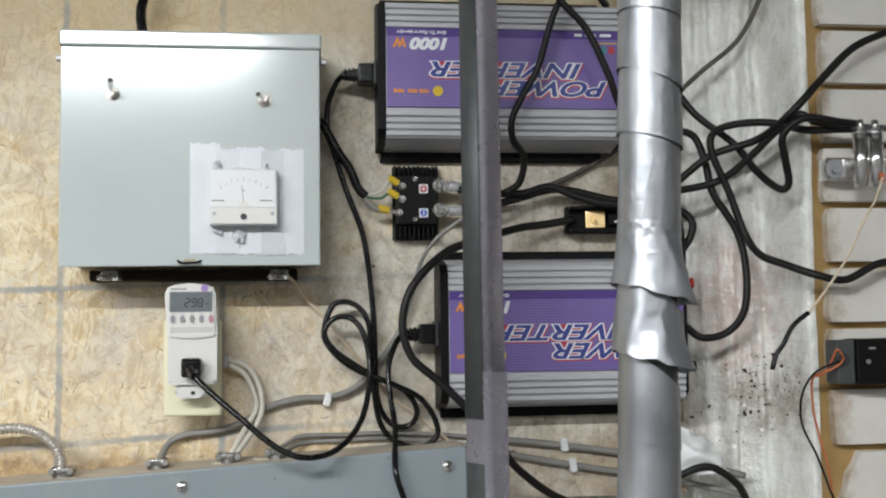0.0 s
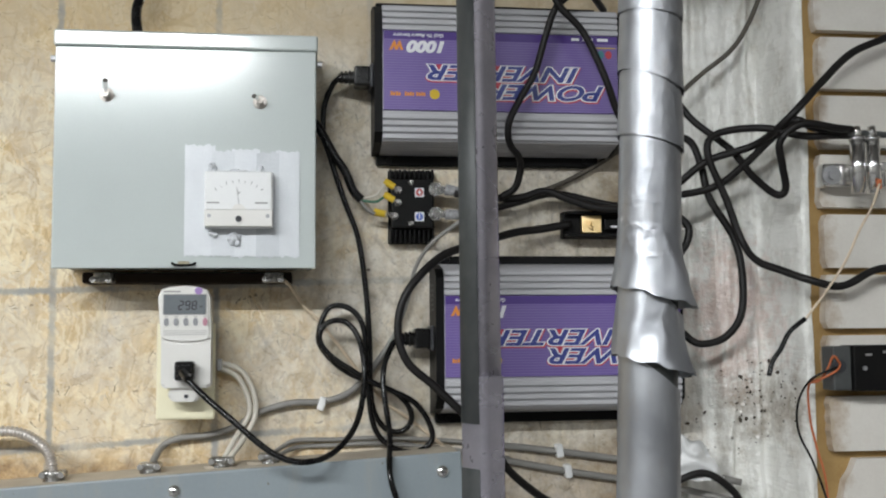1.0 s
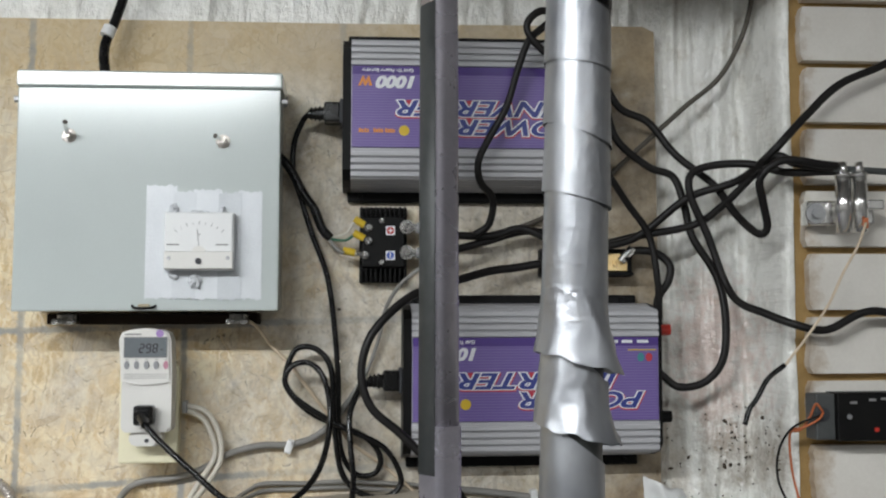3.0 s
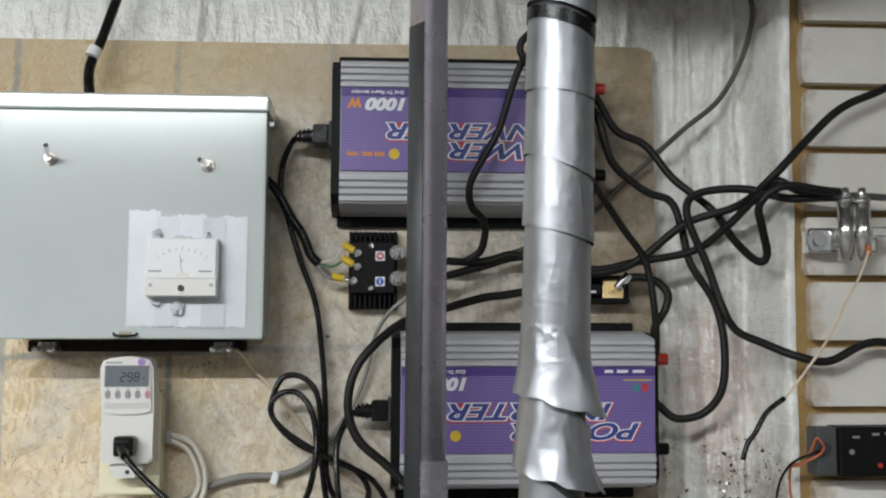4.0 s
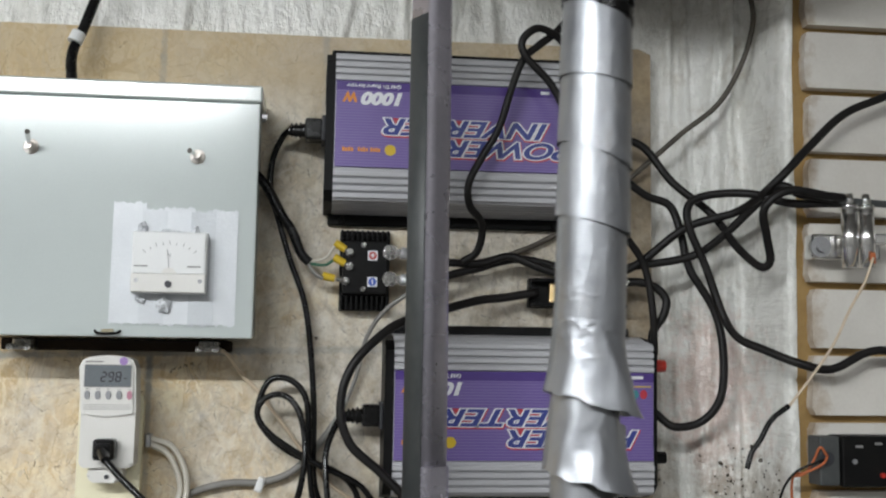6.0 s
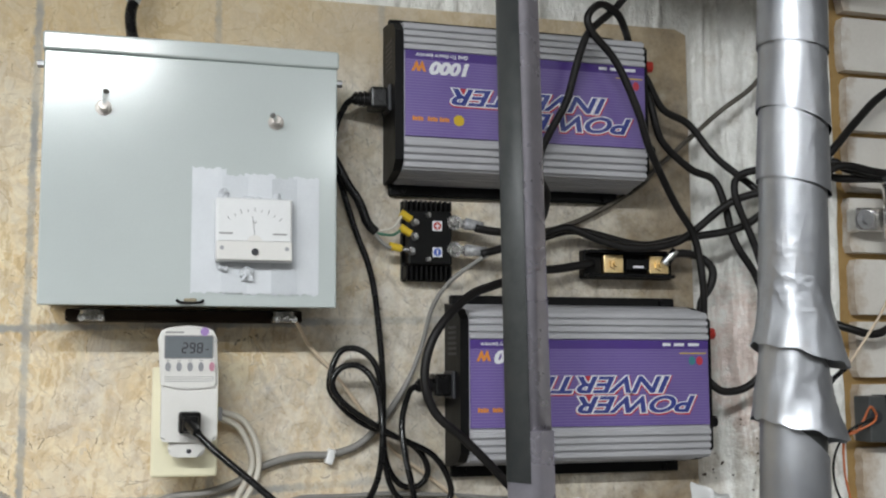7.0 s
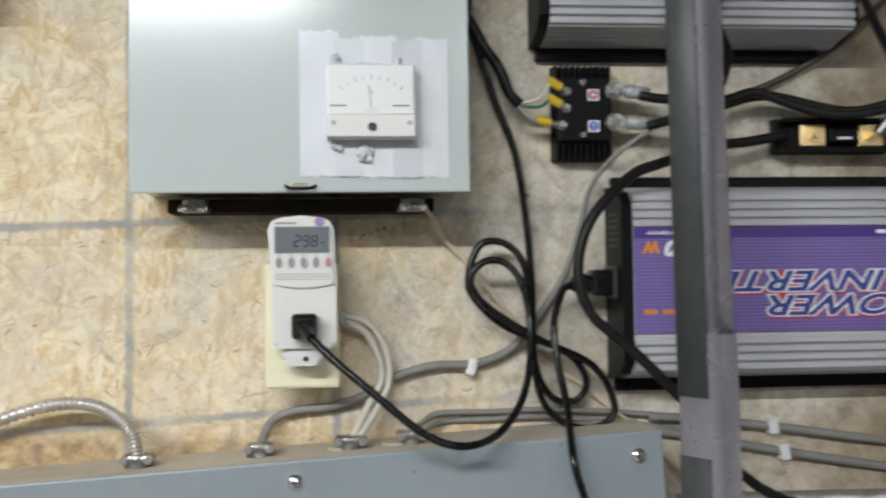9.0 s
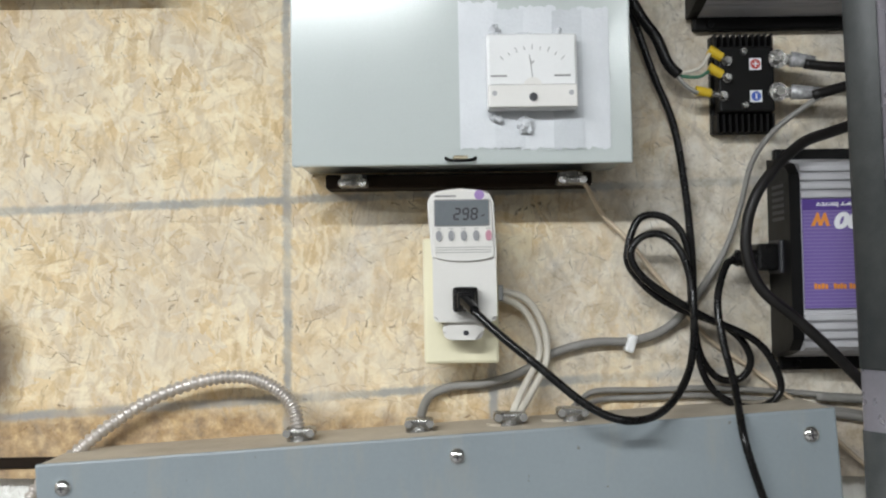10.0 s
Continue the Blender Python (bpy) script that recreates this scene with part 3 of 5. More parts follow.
slab("floor", (-3.2, -4.7, -0.1), (2.5, 0.4, 0.0), FLOOR, "bare grey concrete floor")
slab("ceiling", (-3.2, -4.7, 2.61), (2.5, 0.4, 2.7), CEIL, "plain pale painted ceiling")
slab("wall_north", (-3.1, 0.125, 0.0), (2.4, 0.3, 2.61), WALL, "framed wall behind board and plastic sheeting")
slab("wall_south", (-3.1, -4.6, 0.0), (2.4, -4.5, 2.61), WALL, "plain pale painted wall")
slab("wall_west", (-3.2, -4.6, 0.0), (-3.1, 0.3, 2.61), WALL, "plain pale painted side wall")
slab("wall_east", (2.4, -4.6, 0.0), (2.5, 0.3, 2.61), WALL, "plain pale painted side wall")
LEANS[0] = True

# strand board screwed to the wall, its edges slightly out of square
board = bmesh.new()
prism(board, [(-3.08, 1.062), (-2.1, 1.062), (0.787, 1.028), (0.785, 1.683), (0.77, 1.690), (0.4, 1.687), (-2.1, 1.684), (-3.08, 1.684)], 0.0, 0.115)
thing("strand_board_panel", board, OSB, "tan strand board marked with grey grid lines", "board", "", "structure")

# the shaded gap under the board, put in as a dark strip
thing("gap_shade_below_board", blocks(((-2.1, -0.003, 1.05), (0.1, 0.014, 1.0605)), bevel=0.001), SHADEBROWN, "dark strip standing for the shaded gap under the strand board", "trim", "", "structure")


def ridge(x, z, at, lean, wide, high):
    d = (x - at - lean * (z - 1.4)) / wide
    return high * math.exp(-d * d)


def sheet_depth(x, z):
    """How far the loose film stands off the wall, with its folds."""
    t = min(max((x - 0.80) / 0.09, 0), 1)
    y = 0.020 - 0.055 * t * t * (3 - 2 * t)
    u = min(max((x - 0.885) / 0.03, 0), 1)
    y -= 0.078 * u * u * (3 - 2 * u)
    folds = sum(ridge(x, z, a, l, w, h) for a, l, w, h in ((0.806, 0.02, 0.004, 0.006), (0.819, -0.02, 0.003, 0.005), (0.838, -0.03, 0.0035, 0.008), (0.851, 0.03, 0.0025, 0.005), (0.862, 0.04, 0.004, 0.009), (0.876, -0.01, 0.003, 0.006), (0.9065, 0.0, 0.0045, 0.009), (0.74, 0.05, 0.005, 0.005), (0.62, -0.1, 0.006, 0.006), (0.47, 0.03, 0.004, 0.005), (0.33, 0.25, 0.005, 0.005), (0.21, 0.02, 0.004, 0.006), (0.12, -0.05, 0.006, 0.006), (0.02, 0.1, 0.004, 0.004)))
    n = noise.noise(Vector((x * 22, 3.0, z * 9))) * 0.006 + noise.noise(Vector((x * 70, 9.0, z * 30))) * 0.0025
    return y - folds - n


film = bmesh.new()
NX, NZ = 440, 130
grid = []
for i in range(NX + 1):
    x = -0.55 + (0.918 + 0.55) * i / NX
    col = []
    for j in range(NZ + 1):
        z = 0.75 + (2.2 - 0.75) * j / NZ
        y = sheet_depth(x, z)
        if x < 0.80 and z < 1.695:
            y = max(y, 0.018)
        col.append(film.verts.new((x, min(y, 0.027), z)))
    grid.append(col)
for i in range(NX):
    for j in range(NZ):
        film.faces.new((grid[i][j], grid[i + 1][j], grid[i + 1][j + 1], grid[i][j + 1]))
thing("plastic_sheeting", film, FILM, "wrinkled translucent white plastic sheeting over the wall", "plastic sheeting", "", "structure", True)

# slatted wall panel: boards between raw grooves
slatwall = base("wall_slatted", (0.92, -0.11, 0.8), "white slatted wall panel with raw brown grooves", "wall panel", "", "structure")
part("backing", blocks(((0.914, -0.110, 0.72), (2.2, -0.095, 2.2))), MDF, slatwall, "raw brown fibreboard backing")
part("return", blocks(((0.93, -0.095, 0.72), (2.2, 0.08, 2.2))), MDF, slatwall)
chip = [(0.962, 0.032), (0.956, 0.018), (0.947, 0.006), (0.943, -0.012), (0.934, -0.032), (2.2, -0.032), (2.2, 0.032)]
rnd = random.Random(21)
for k in range(20):
    zs, dx = 1.2065 + 0.0738 * (k - 6), 0.0015 * ((k * 7) % 3 - 1)
    if k == 4:
        edge = [(x + dx, zs + z) for x, z in chip]
    else:
        # the sawn end is a little ragged
        edge = [(0.929 + dx + rnd.uniform(-0.0012, 0.0012) + (0.003 if n in (0, 8) else 0.0), zs + 0.0326 - 0.0652 * n / 8) for n in range(9)] + [(2.2, zs - 0.0326), (2.2, zs + 0.0326)]
    slat_bm = prism(bmesh.new(), edge, -0.125, -0.109)
    part("slat", slat_bm, SLAT, slatwall)

# sagging grimy plastic bag of insulation above; unseen depth added to shade the slats
bag = bmesh.new()
bmesh.ops.create_uvsphere(bag, u_segments=36, v_segments=20, radius=1.0, matrix=Matrix.Translation((0.775, -0.17, 1.86)) @ Matrix.Diagonal((0.22, 0.28, 0.125, 1)))
for v in bag.verts:
    v.co += v.normal * (noise.noise(v.co * 14) * 0.010 + noise.noise(v.co * 40) * 0.003)
thing("insulation_bag", bag, BAG, "sagging grimy brown plastic bag of insulation", "bag", "", "", True)


# ---- lamps on the ceiling ----
def ceiling_lamp(x, y, top, along, deep):
    """A two-tube fixture on hanger rods."""
    lamp = base("ceiling_light", (x, y, top), "white fluorescent light with two lit tubes hung from the ceiling", "ceiling light", "fluorescent ceiling lights")
    across = along > deep
    h = max(along, deep) / 2 + 0.04

    def box_of(u, w0, w1, z0, z1):
        return ((x - u, y + w0, z0), (x + u, y + w1, z1)) if across else ((x + w0, y - u, z0), (x + w1, y + u, z1))
    part("housing", blocks(box_of(h, -0.08, 0.08, top - 0.035, top), bevel=0.004), WHITE, lamp)
    for w in (-0.035, 0.035):
        a, b = box_of(h - 0.04, w, w, top - 0.048, top - 0.048)
        part("tube", rods((a, b, 0.013)), TUBE, lamp, "lit fluorescent tube", True)
    for u in (-0.7, 0.7):
        hx, hy = (x + u * h, y) if across else (x, y + u * h)
        part("hanger", rods(((hx, hy, top), (hx, hy, 2.61), 0.003), seg=8), ZINC, lamp)


LEANS[0] = False
for lx, ly, lz, along, deep, watts in LAMPS:
    ceiling_lamp(lx, ly, lz + 0.06, along, deep)
LEANS[0] = True


# ---- grey enclosure ----
def screw_head(bm, x, y, z, r, depth=0.003):
    rod(bm, (x, y, z), (x, y - depth, z), r, r * 0.8, 12)
    return bm


def enclosure():
    x0, x1, z0, z1 = 0.019, 0.3155, 1.3225, 1.598
    e = base("electrical_enclosure", (0.167, 0, 1.32), "grey enamelled steel enclosure screwed to the strand board", "electrical box")
    part("body", blocks(((x0 + 0.003, -0.0935, z0 + 0.004), (x1 - 0.003, 0.0, z1 - 0.004)), bevel=0.002), BOXGREY, e)
    door = part("door", blocks(((x0, -0.1, z0), (x1, -0.0945, 1.5785)), bevel=0.0018), BOXGREY, e)
    part("top_cap", blocks(((x0 - 0.002, -0.1012, 1.579), (x1 + 0.002, 0.0, z1)), bevel=0.0026), BOXGREY, e, "folded rain cap")
    ring = bmesh.new()
    for r in (0.0125, 0.009):
        bmesh.ops.create_circle(ring, segments=28, radius=r, matrix=pose(0.168, -0.1003, 1.523, 90))
    bmesh.ops.bridge_loops(ring, edges=ring.edges[:])
    part("knockout", ring, BOXGREY, door, "faint pressed ring")
    hasp = bmesh.new()
    sweep(hasp, [(0.1525, -0.1005, 1.3285), (0.156, -0.105, 1.3262), (0.1655, -0.107, 1.3252), (0.175, -0.105, 1.3262), (0.1785, -0.1005, 1.3285)], 0.0015, 8, 5)
    part("latch", hasp, BLACK, door, "dark curved latch lip", True)
    part("latch_tongue", blocks(((0.159, -0.1035, 1.3268), (0.172, -0.1, 1.3305)), bevel=0.0012), TARNISH, door, "worn brass tongue")
    for bx, dx in ((x1, 1), (x0, -1)):
        part("bolt", rods(((bx + 0.001 * dx, -0.088, 1.566), (bx + 0.007 * dx, -0.088, 1.566), 0.004), seg=6), ZINC, e)
    # added dark strip that paints in the shade under the box
    part("bottom_shade", blocks(((0.042, -0.04, 1.3085), (0.288, 0.0, 1.3215)), bevel=0.002), SHADEBROWN, e, "dark strip standing for the shade below the box")
    for cx in (0.069, 0.266):
        clamp = bmesh.new()
        block(clamp, (cx - 0.013, -0.07, 1.308), (cx + 0.013, -0.045, 1.3145), 0.002)
        rod(clamp, (cx - 0.009, -0.07, 1.311), (cx - 0.009, -0.074, 1.311), 0.0035)
        rod(clamp, (cx + 0.009, -0.07, 1.311), (cx + 0.009, -0.074, 1.311), 0.0035)
        rod(clamp, (cx, -0.05, 1.31), (cx, -0.05, 1.3195), 0.012)
        part("cable_clamp", clamp, FITTING, e, "shiny zinc cable clamp")
    # toggle switches
    for sx, sz, tip in ((0.077, 1.522, (0.003, -0.022, 0.010)), (0.2505, 1.517, (-0.006, -0.016, 0.002))):
        sw = bmesh.new()
        rod(sw, (sx, -0.0995, sz), (sx, -0.1012, sz), 0.0088, 0.007, 20)
        rod(sw, (sx, -0.1012, sz), (sx, -0.1042, sz), 0.0066, 0.0058, 6)
        rod(sw, (sx, -0.1042, sz), (sx, -0.112, sz), 0.0045, 0.0038, 14)
        s = part("toggle_switch", sw, ARMOUR, door, "chrome toggle switch")
        part("lever", rod(bmesh.new(), (sx, -0.108, sz), (sx + tip[0], -0.108 + tip[1], sz + tip[2]), 0.0018, 0.0029, 12), CHROME, s)
    return e


BOX = enclosure()


def tape_strip(x0, z0, x1, z1, y, seed):
    rnd = random.Random(seed)
    bm = bmesh.new()
    nx, nz = 10, 10
    rows = []
    for i in range(nx + 1):
        row = []
        for j in range(nz + 1):
            u, w = i / nx, j / nz
            x, z = x0 + (x1 - x0) * u, z0 + (z1 - z0) * w
            if j in (0, nz):
                z += rnd.uniform(-0.0016, 0.0016)
            row.append(bm.verts.new((x, y - 0.0003 - 0.0006 * abs(noise.noise(Vector((x * 60 + seed, 0, z * 60)))), z)))
        rows.append(row)
    for i in range(nx):
        for j in range(nz):
            bm.faces.new((rows[i][j], rows[i + 1][j], rows[i + 1][j + 1], rows[i][j + 1]))
    return bm


patch = base("tape_patch", (0.23, -0.1, 1.335), "pale grey cloth tape patch stuck on the enclosure door", "tape")
for i, (a, b, c, d) in enumerate(((0.1655, 1.3365, 0.2, 1.4655), (0.196, 1.336, 0.222, 1.4585), (0.2185, 1.3355, 0.251, 1.461), (0.247, 1.335, 0.273, 1.4575), (0.269, 1.3355, 0.2965, 1.459))):
    part("tape_strip", tape_strip(a, b, c, d, -0.1004 - 0.0011 * (i % 2), i + 1), CLOTHTAPE, patch, "", True)


def crumple(cx, cz, w, h, y, seed, m, parent):
    bm = bmesh.new()
    bmesh.ops.create_icosphere(bm, subdivisions=3, radius=1.0, matrix=Matrix.Translation((cx, y, cz)) @ Matrix.Diagonal((w, 0.004, h, 1)))
    for v in bm.verts:
        v.co += v.normal * noise.noise(v.co * 260 + Vector((seed, 0, 0))) * 0.0035
    return part("crumpled_tape", bm, m, parent, "crumpled silver tape end")


for cx, cz, w, h, s in ((0.197, 1.437, 0.005, 0.008, 1), (0.252, 1.436, 0.004, 0.006, 2), (0.226, 1.4345, 0.010, 0.002, 3), (0.222, 1.356, 0.007, 0.0085, 4), (0.198, 1.362, 0.005, 0.003, 5)):
    crumple(cx, cz, w, h, -0.1045, s, CLOTHTAPE, patch)


def panel_meter():
    x0, x1, z0, z1 = 0.189, 0.2665, 1.368, 1.433
    g = base("analog_panel_meter", (0.228, -0.103, 1.368), "white square analog needle meter taped to the enclosure", "meter")
    part("case", blocks(((x0, -0.1165, z0), (x1, -0.103, z1)), bevel=0.0015), WHITE, g)
    part("dial", blocks(((x0 + 0.002, -0.1185, z0 + 0.021), (x1 - 0.002, -0.1168, z1 - 0.0015)), bevel=0.0005), WHITE, g, "white dial")
    part("front_cover", blocks(((x0 + 0.0005, -0.121, z0 + 0.001), (x1 - 0.0005, -0.1168, z0 + 0.0205)), bevel=0.0012), GLASSY, g, "milky plastic lower cover")
    hump = prism(bmesh.new(), disc(0.228, z0 + 0.019, 0.008, 20), -0.1195, -0.1168)
    part("hump", hump, GLASSY, g)
    part("zero_screw", rods(((0.228, -0.1195, z0 + 0.0095), (0.228, -0.1228, z0 + 0.0095), 0.0036)), INK, g)
    for sx in (x0 + 0.006, x1 - 0.006):
        part("screw", rods(((sx, -0.1195, z0 + 0.013), (sx, -0.1218, z0 + 0.013), 0.0022)), ZINC, g)
    for k in range(9):
        a = radians(50 + 80 * k / 8)
        ca, sa = math.cos(a), math.sin(a)
        r0, r1 = 0.0385, 0.0415 if k % 2 else 0.043
        cz = z0 + 0.0125
        tick = bmesh.new()
        prism(tick, [(0.228 + r0 * ca - 0.0003 * sa, cz + r0 * sa + 0.0003 * ca), (0.228 + r0 * ca + 0.0003 * sa, cz + r0 * sa - 0.0003 * ca), (0.228 + r1 * ca + 0.0003 * sa, cz + r1 * sa - 0.0003 * ca), (0.228 + r1 * ca - 0.0003 * sa, cz + r1 * sa + 0.0003 * ca)], -0.1187, -0.1183)
        part("scale_mark", tick, GREYINK, g)
    part("needle", rods(((0.228, -0.1192, z0 + 0.026), (0.2255, -0.1192, z0 + 0.046), 0.0003), seg=6), GREYINK, g)
    lettering("dial_letter", "V", 0.0055, facing(0.228, -0.1188, 1.4075), GREYINK, g)
    for bx in (0.199, 0.2535):
        part("small_print", blocks(((bx - 0.007, -0.1187, 1.3955), (bx + 0.007, -0.1184, 1.397))), GREYINK, g)


panel_meter()


# ---- outlet, power meter and cord ----
def outlet():
    o = base("outlet_box", (0.165, 0, 1.147), "cream plastic surface outlet box on the strand board", "outlet")
    part("box", blocks(((0.136, -0.046, 1.152), (0.194, 0.0, 1.256)), bevel=0.004), CREAM, o)
    part("cover_plate", blocks(((0.1305, -0.053, 1.147), (0.1985, -0.046, 1.261)), bevel=0.003), CREAM, o, "cream cover plate")
    clip = blocks(((0.1985, -0.03, 1.203), (0.2045, -0.012, 1.2175)), bevel=0.001)
    part("side_clamp", clip, ZINC, o)


outlet()


def power_meter():
    p = base("plug_in_power_meter", (0.165, -0.053, 1.169), "off-white plug-in power meter with grey display, plugged into the outlet", "power meter")
    low = prism(bmesh.new(), rounded(0.1395, 1.1855, 0.1955, 1.25, 0.005), -0.084, -0.0535)
    bmesh.ops.bevel(low, geom=[e for e in low.edges if abs(e.verts[0].co.y + 0.084) < 1e-5 and abs(e.verts[1].co.y + 0.084) < 1e-5], offset=0.003, segments=3, affect="EDGES")
    part("lower_body", low, METERGREY, p)
    top_line = [(0.1355, 1.2905), (0.139, 1.2985), (0.147, 1.3015), (0.165, 1.3035), (0.183, 1.3015), (0.1905, 1.2985), (0.194, 1.2905)]
    bottom_line = [(0.196 - 0.057 * k / 10, 1.243 - 0.004 * math.sin(math.pi * k / 10)) for k in range(11)]
    up = prism(bmesh.new(), top_line + bottom_line, -0.087, -0.0535)
    bmesh.ops.bevel(up, geom=[e for e in up.edges if abs(e.verts[0].co.y + 0.087) < 1e-5 and abs(e.verts[1].co.y + 0.087) < 1e-5], offset=0.0025, segments=3, affect="EDGES")
    part("upper_body", up, METERGREY, p)
    foot = prism(bmesh.new(), rounded(0.1475, 1.1695, 0.184, 1.187, 0.008), -0.079, -0.0535)
    bmesh.ops.bevel(foot, geom=[e for e in foot.edges if abs(e.verts[0].co.y + 0.079) < 1e-5 and abs(e.verts[1].co.y + 0.079) < 1e-5], offset=0.003, segments=2, affect="EDGES")
    part("foot", foot, METERGREY, p)
    part("earth_hole", prism(bmesh.new(), rounded(0.1655, 1.1735, 0.1705, 1.178, 0.002), -0.0795, -0.0785), INK, p)
    part("display_frame", prism(bmesh.new(), rounded(0.1415, 1.2695, 0.1905, 1.2935, 0.0015), -0.0874, -0.0865), GREYINK, p)
    screen = part("display", prism(bmesh.new(), rounded(0.1425, 1.2705, 0.1895, 1.2925, 0.001), -0.0879, -0.0872), LCD, p, "grey liquid crystal display")
    # seven-segment figures: bars by the side of the figure that they lie on
    sides = {"t": (0, 1, 1), "m": (0, 0, 1), "b": (0, -1, 1), "tl": (-1, 0.5, 0), "tr": (1, 0.5, 0), "bl": (-1, -0.5, 0), "br": (1, -0.5, 0)}
    for k, lit in enumerate((("t", "tr", "m", "bl", "b"), ("t", "tl", "tr", "m", "br", "b"), ("t", "tl", "tr", "m", "bl", "br", "b"))):
        fig = bmesh.new()
        for name in lit:
            u, w, flat = sides[name]
            gx, gz = 0.1618 + 0.0075 * k + 0.00225 * u + 0.0005 * w, 1.2805 + 0.0047 * w
            hx, hz = (0.0019, 0.0008) if flat else (0.0008, 0.0021)
            block(fig, (gx - hx, -0.0882, gz - hz), (gx + hx, -0.0878, gz + hz))
        part("digit", fig, INK, screen, "dark display figure")
    part("unit_mark", blocks(((0.1825, -0.0882, 1.2785), (0.186, -0.0879, 1.2795))), INK, screen)
    for k in range(5):
        bx = 0.1455 + 0.0109 * k
        part("button", prism(bmesh.new(), disc(bx, 1.2615, 0.0047, 18, 0.58), -0.0888, -0.0865), PINK if k == 4 else BUTTON, p, "pink rubber button" if k == 4 else "grey rubber button")
        part("button_print", blocks(((bx - 0.002, -0.0873, 1.2674), (bx + 0.002, -0.0869, 1.268))), GREYINK, p)
    for k in range(3):
        part("rule_line", blocks(((0.1425, -0.0874, 1.2465 + 0.0022 * k), (0.1915, -0.0869, 1.247 + 0.0022 * k))), GREYINK, p)
    part("logo", prism(bmesh.new(), disc(0.1815, 1.2972, 0.0044, 20), -0.0875, -0.0868), VIOLET, p, "small round violet badge")
    part("brand_bar", blocks(((0.1425, -0.0874, 1.2955), (0.161, -0.0869, 1.2972))), GREYINK, p)
    plug = blocks(((0.1565, -0.104, 1.1945), (0.1785, -0.0845, 1.2165)), ((0.160, -0.108, 1.1965), (0.176, -0.103, 1.2125)), bevel=0.003)
    rod(plug, (0.1675, -0.105, 1.204), (0.174, -0.122, 1.1965), 0.0065, 0.0045, 14)
    return plug


PLUG = power_meter()


# ---- lower distribution panel ----
TILT_PANEL = 3.24


def lower_panel():
    m = pose(0.14, 0, 1.0885, 0, -TILT_PANEL, 0)
    p = base("distribution_panel", (0.14, 0, 0.5), "blue-grey steel distribution panel hung slightly askew", "electrical panel")

    def add(name, bm, material, parent, label="", smooth=False):
        bmesh.ops.transform(bm, matrix=m, verts=bm.verts)
        return part(name, bm, material, parent, label, smooth)
    body = blocks(((-0.345, -0.093, -0.56), (0.345, 0.004, -0.001)), bevel=0.002)
    add("body", body, PANELDUST, p, "dusty steel body")
    cover = add("cover", blocks(((-0.3455, -0.0985, -0.56), (0.3455, -0.0938, 0.0)), bevel=0.0023), PANELGREY, p)
    for sx, sz in ((-0.322, -0.0215), (0.017, -0.0185), (0.322, -0.0215), (-0.322, -0.53), (0.322, -0.53)):
        s = bmesh.new()
        bmesh.ops.create_uvsphere(s, u_segments=20, v_segments=12, radius=1.0, matrix=Matrix.Translation((sx, -0.0985, sz)) @ Matrix.Diagonal((0.0076, 0.0048, 0.0076, 1)))
        sc = add("screw", s, CHROME, cover, "chrome panel screw", True)
        add("cross_recess", blocks(((sx - 0.0032, -0.1036, sz - 0.0006), (sx + 0.0032, -0.1024, sz + 0.0006)), ((sx - 0.0006, -0.1037, sz - 0.0032), (sx + 0.0006, -0.1024, sz + 0.0032))), INK, sc)
    for kx in (0.06, 0.11):
        kn = bmesh.new()
        rod(kn, (kx, -0.045, -0.001), (kx, -0.045, 0.0015), 0.014, None, 20)
        add("knockout", kn, PANELDUST, p)


lower_panel()


def connector(cx, cy, cz, wide):
    c = bmesh.new()
    rod(c, (cx, cy, cz - 0.016), (cx, cy, cz - 0.004), 0.013, 0.012, 18)
    block(c, (cx - wide, cy - 0.012, cz - 0.006), (cx + wide, cy + 0.01, cz + 0.003), 0.003)
    k = thing("cable_connector", c, FITTING, "zinc cable connector on top of the panel", "connector", "panel connectors")
    for s in (-1, 1):
        sc = rod(bmesh.new(), (cx + s * wide * 0.75, cy - 0.011, cz - 0.001), (cx + s * wide * 0.75, cy - 0.0155, cz - 0.001), 0.0035, None, 12)
        part("clamp_screw", sc, CHROME, k)


for cx, cy, cz, w in ((0.018, -0.055, 1.0895, 0.014), (0.125, -0.05, 1.0955, 0.013), (0.207, -0.05, 1.1, 0.015), (0.263, -0.05, 1.1035, 0.014)):
    connector(cx, cy, cz, w)


# ---- grid inverters ----
def rib_profile():
    """Front outline of the ribbed extrusion as (y, z), symmetric about z = 0."""
    side = []
    for k in range(4):
        z = 0.0518 + 0.0081 * k
        y = -0.0708 + 0.0007 * k
        side += [(y + 0.0035, z), (y + 0.0004, z + 0.0006), (y, z + 0.0016), (y, z + 0.0048), (y + 0.0004, z + 0.0058), (y + 0.0035, z + 0.0064)]
    side += [(-0.064, 0.0845), (-0.052, 0.0855), (-0.050, 0.0870), (-0.042, 0.0870), (-0.040, 0.0885), (-0.032, 0.0885), (-0.030, 0.090), (-0.012, 0.0935), (-0.004, 0.0935)]
    return [(-0.004, -0.0935)] + [(y, -z) for y, z in reversed(side[:-1])] + side


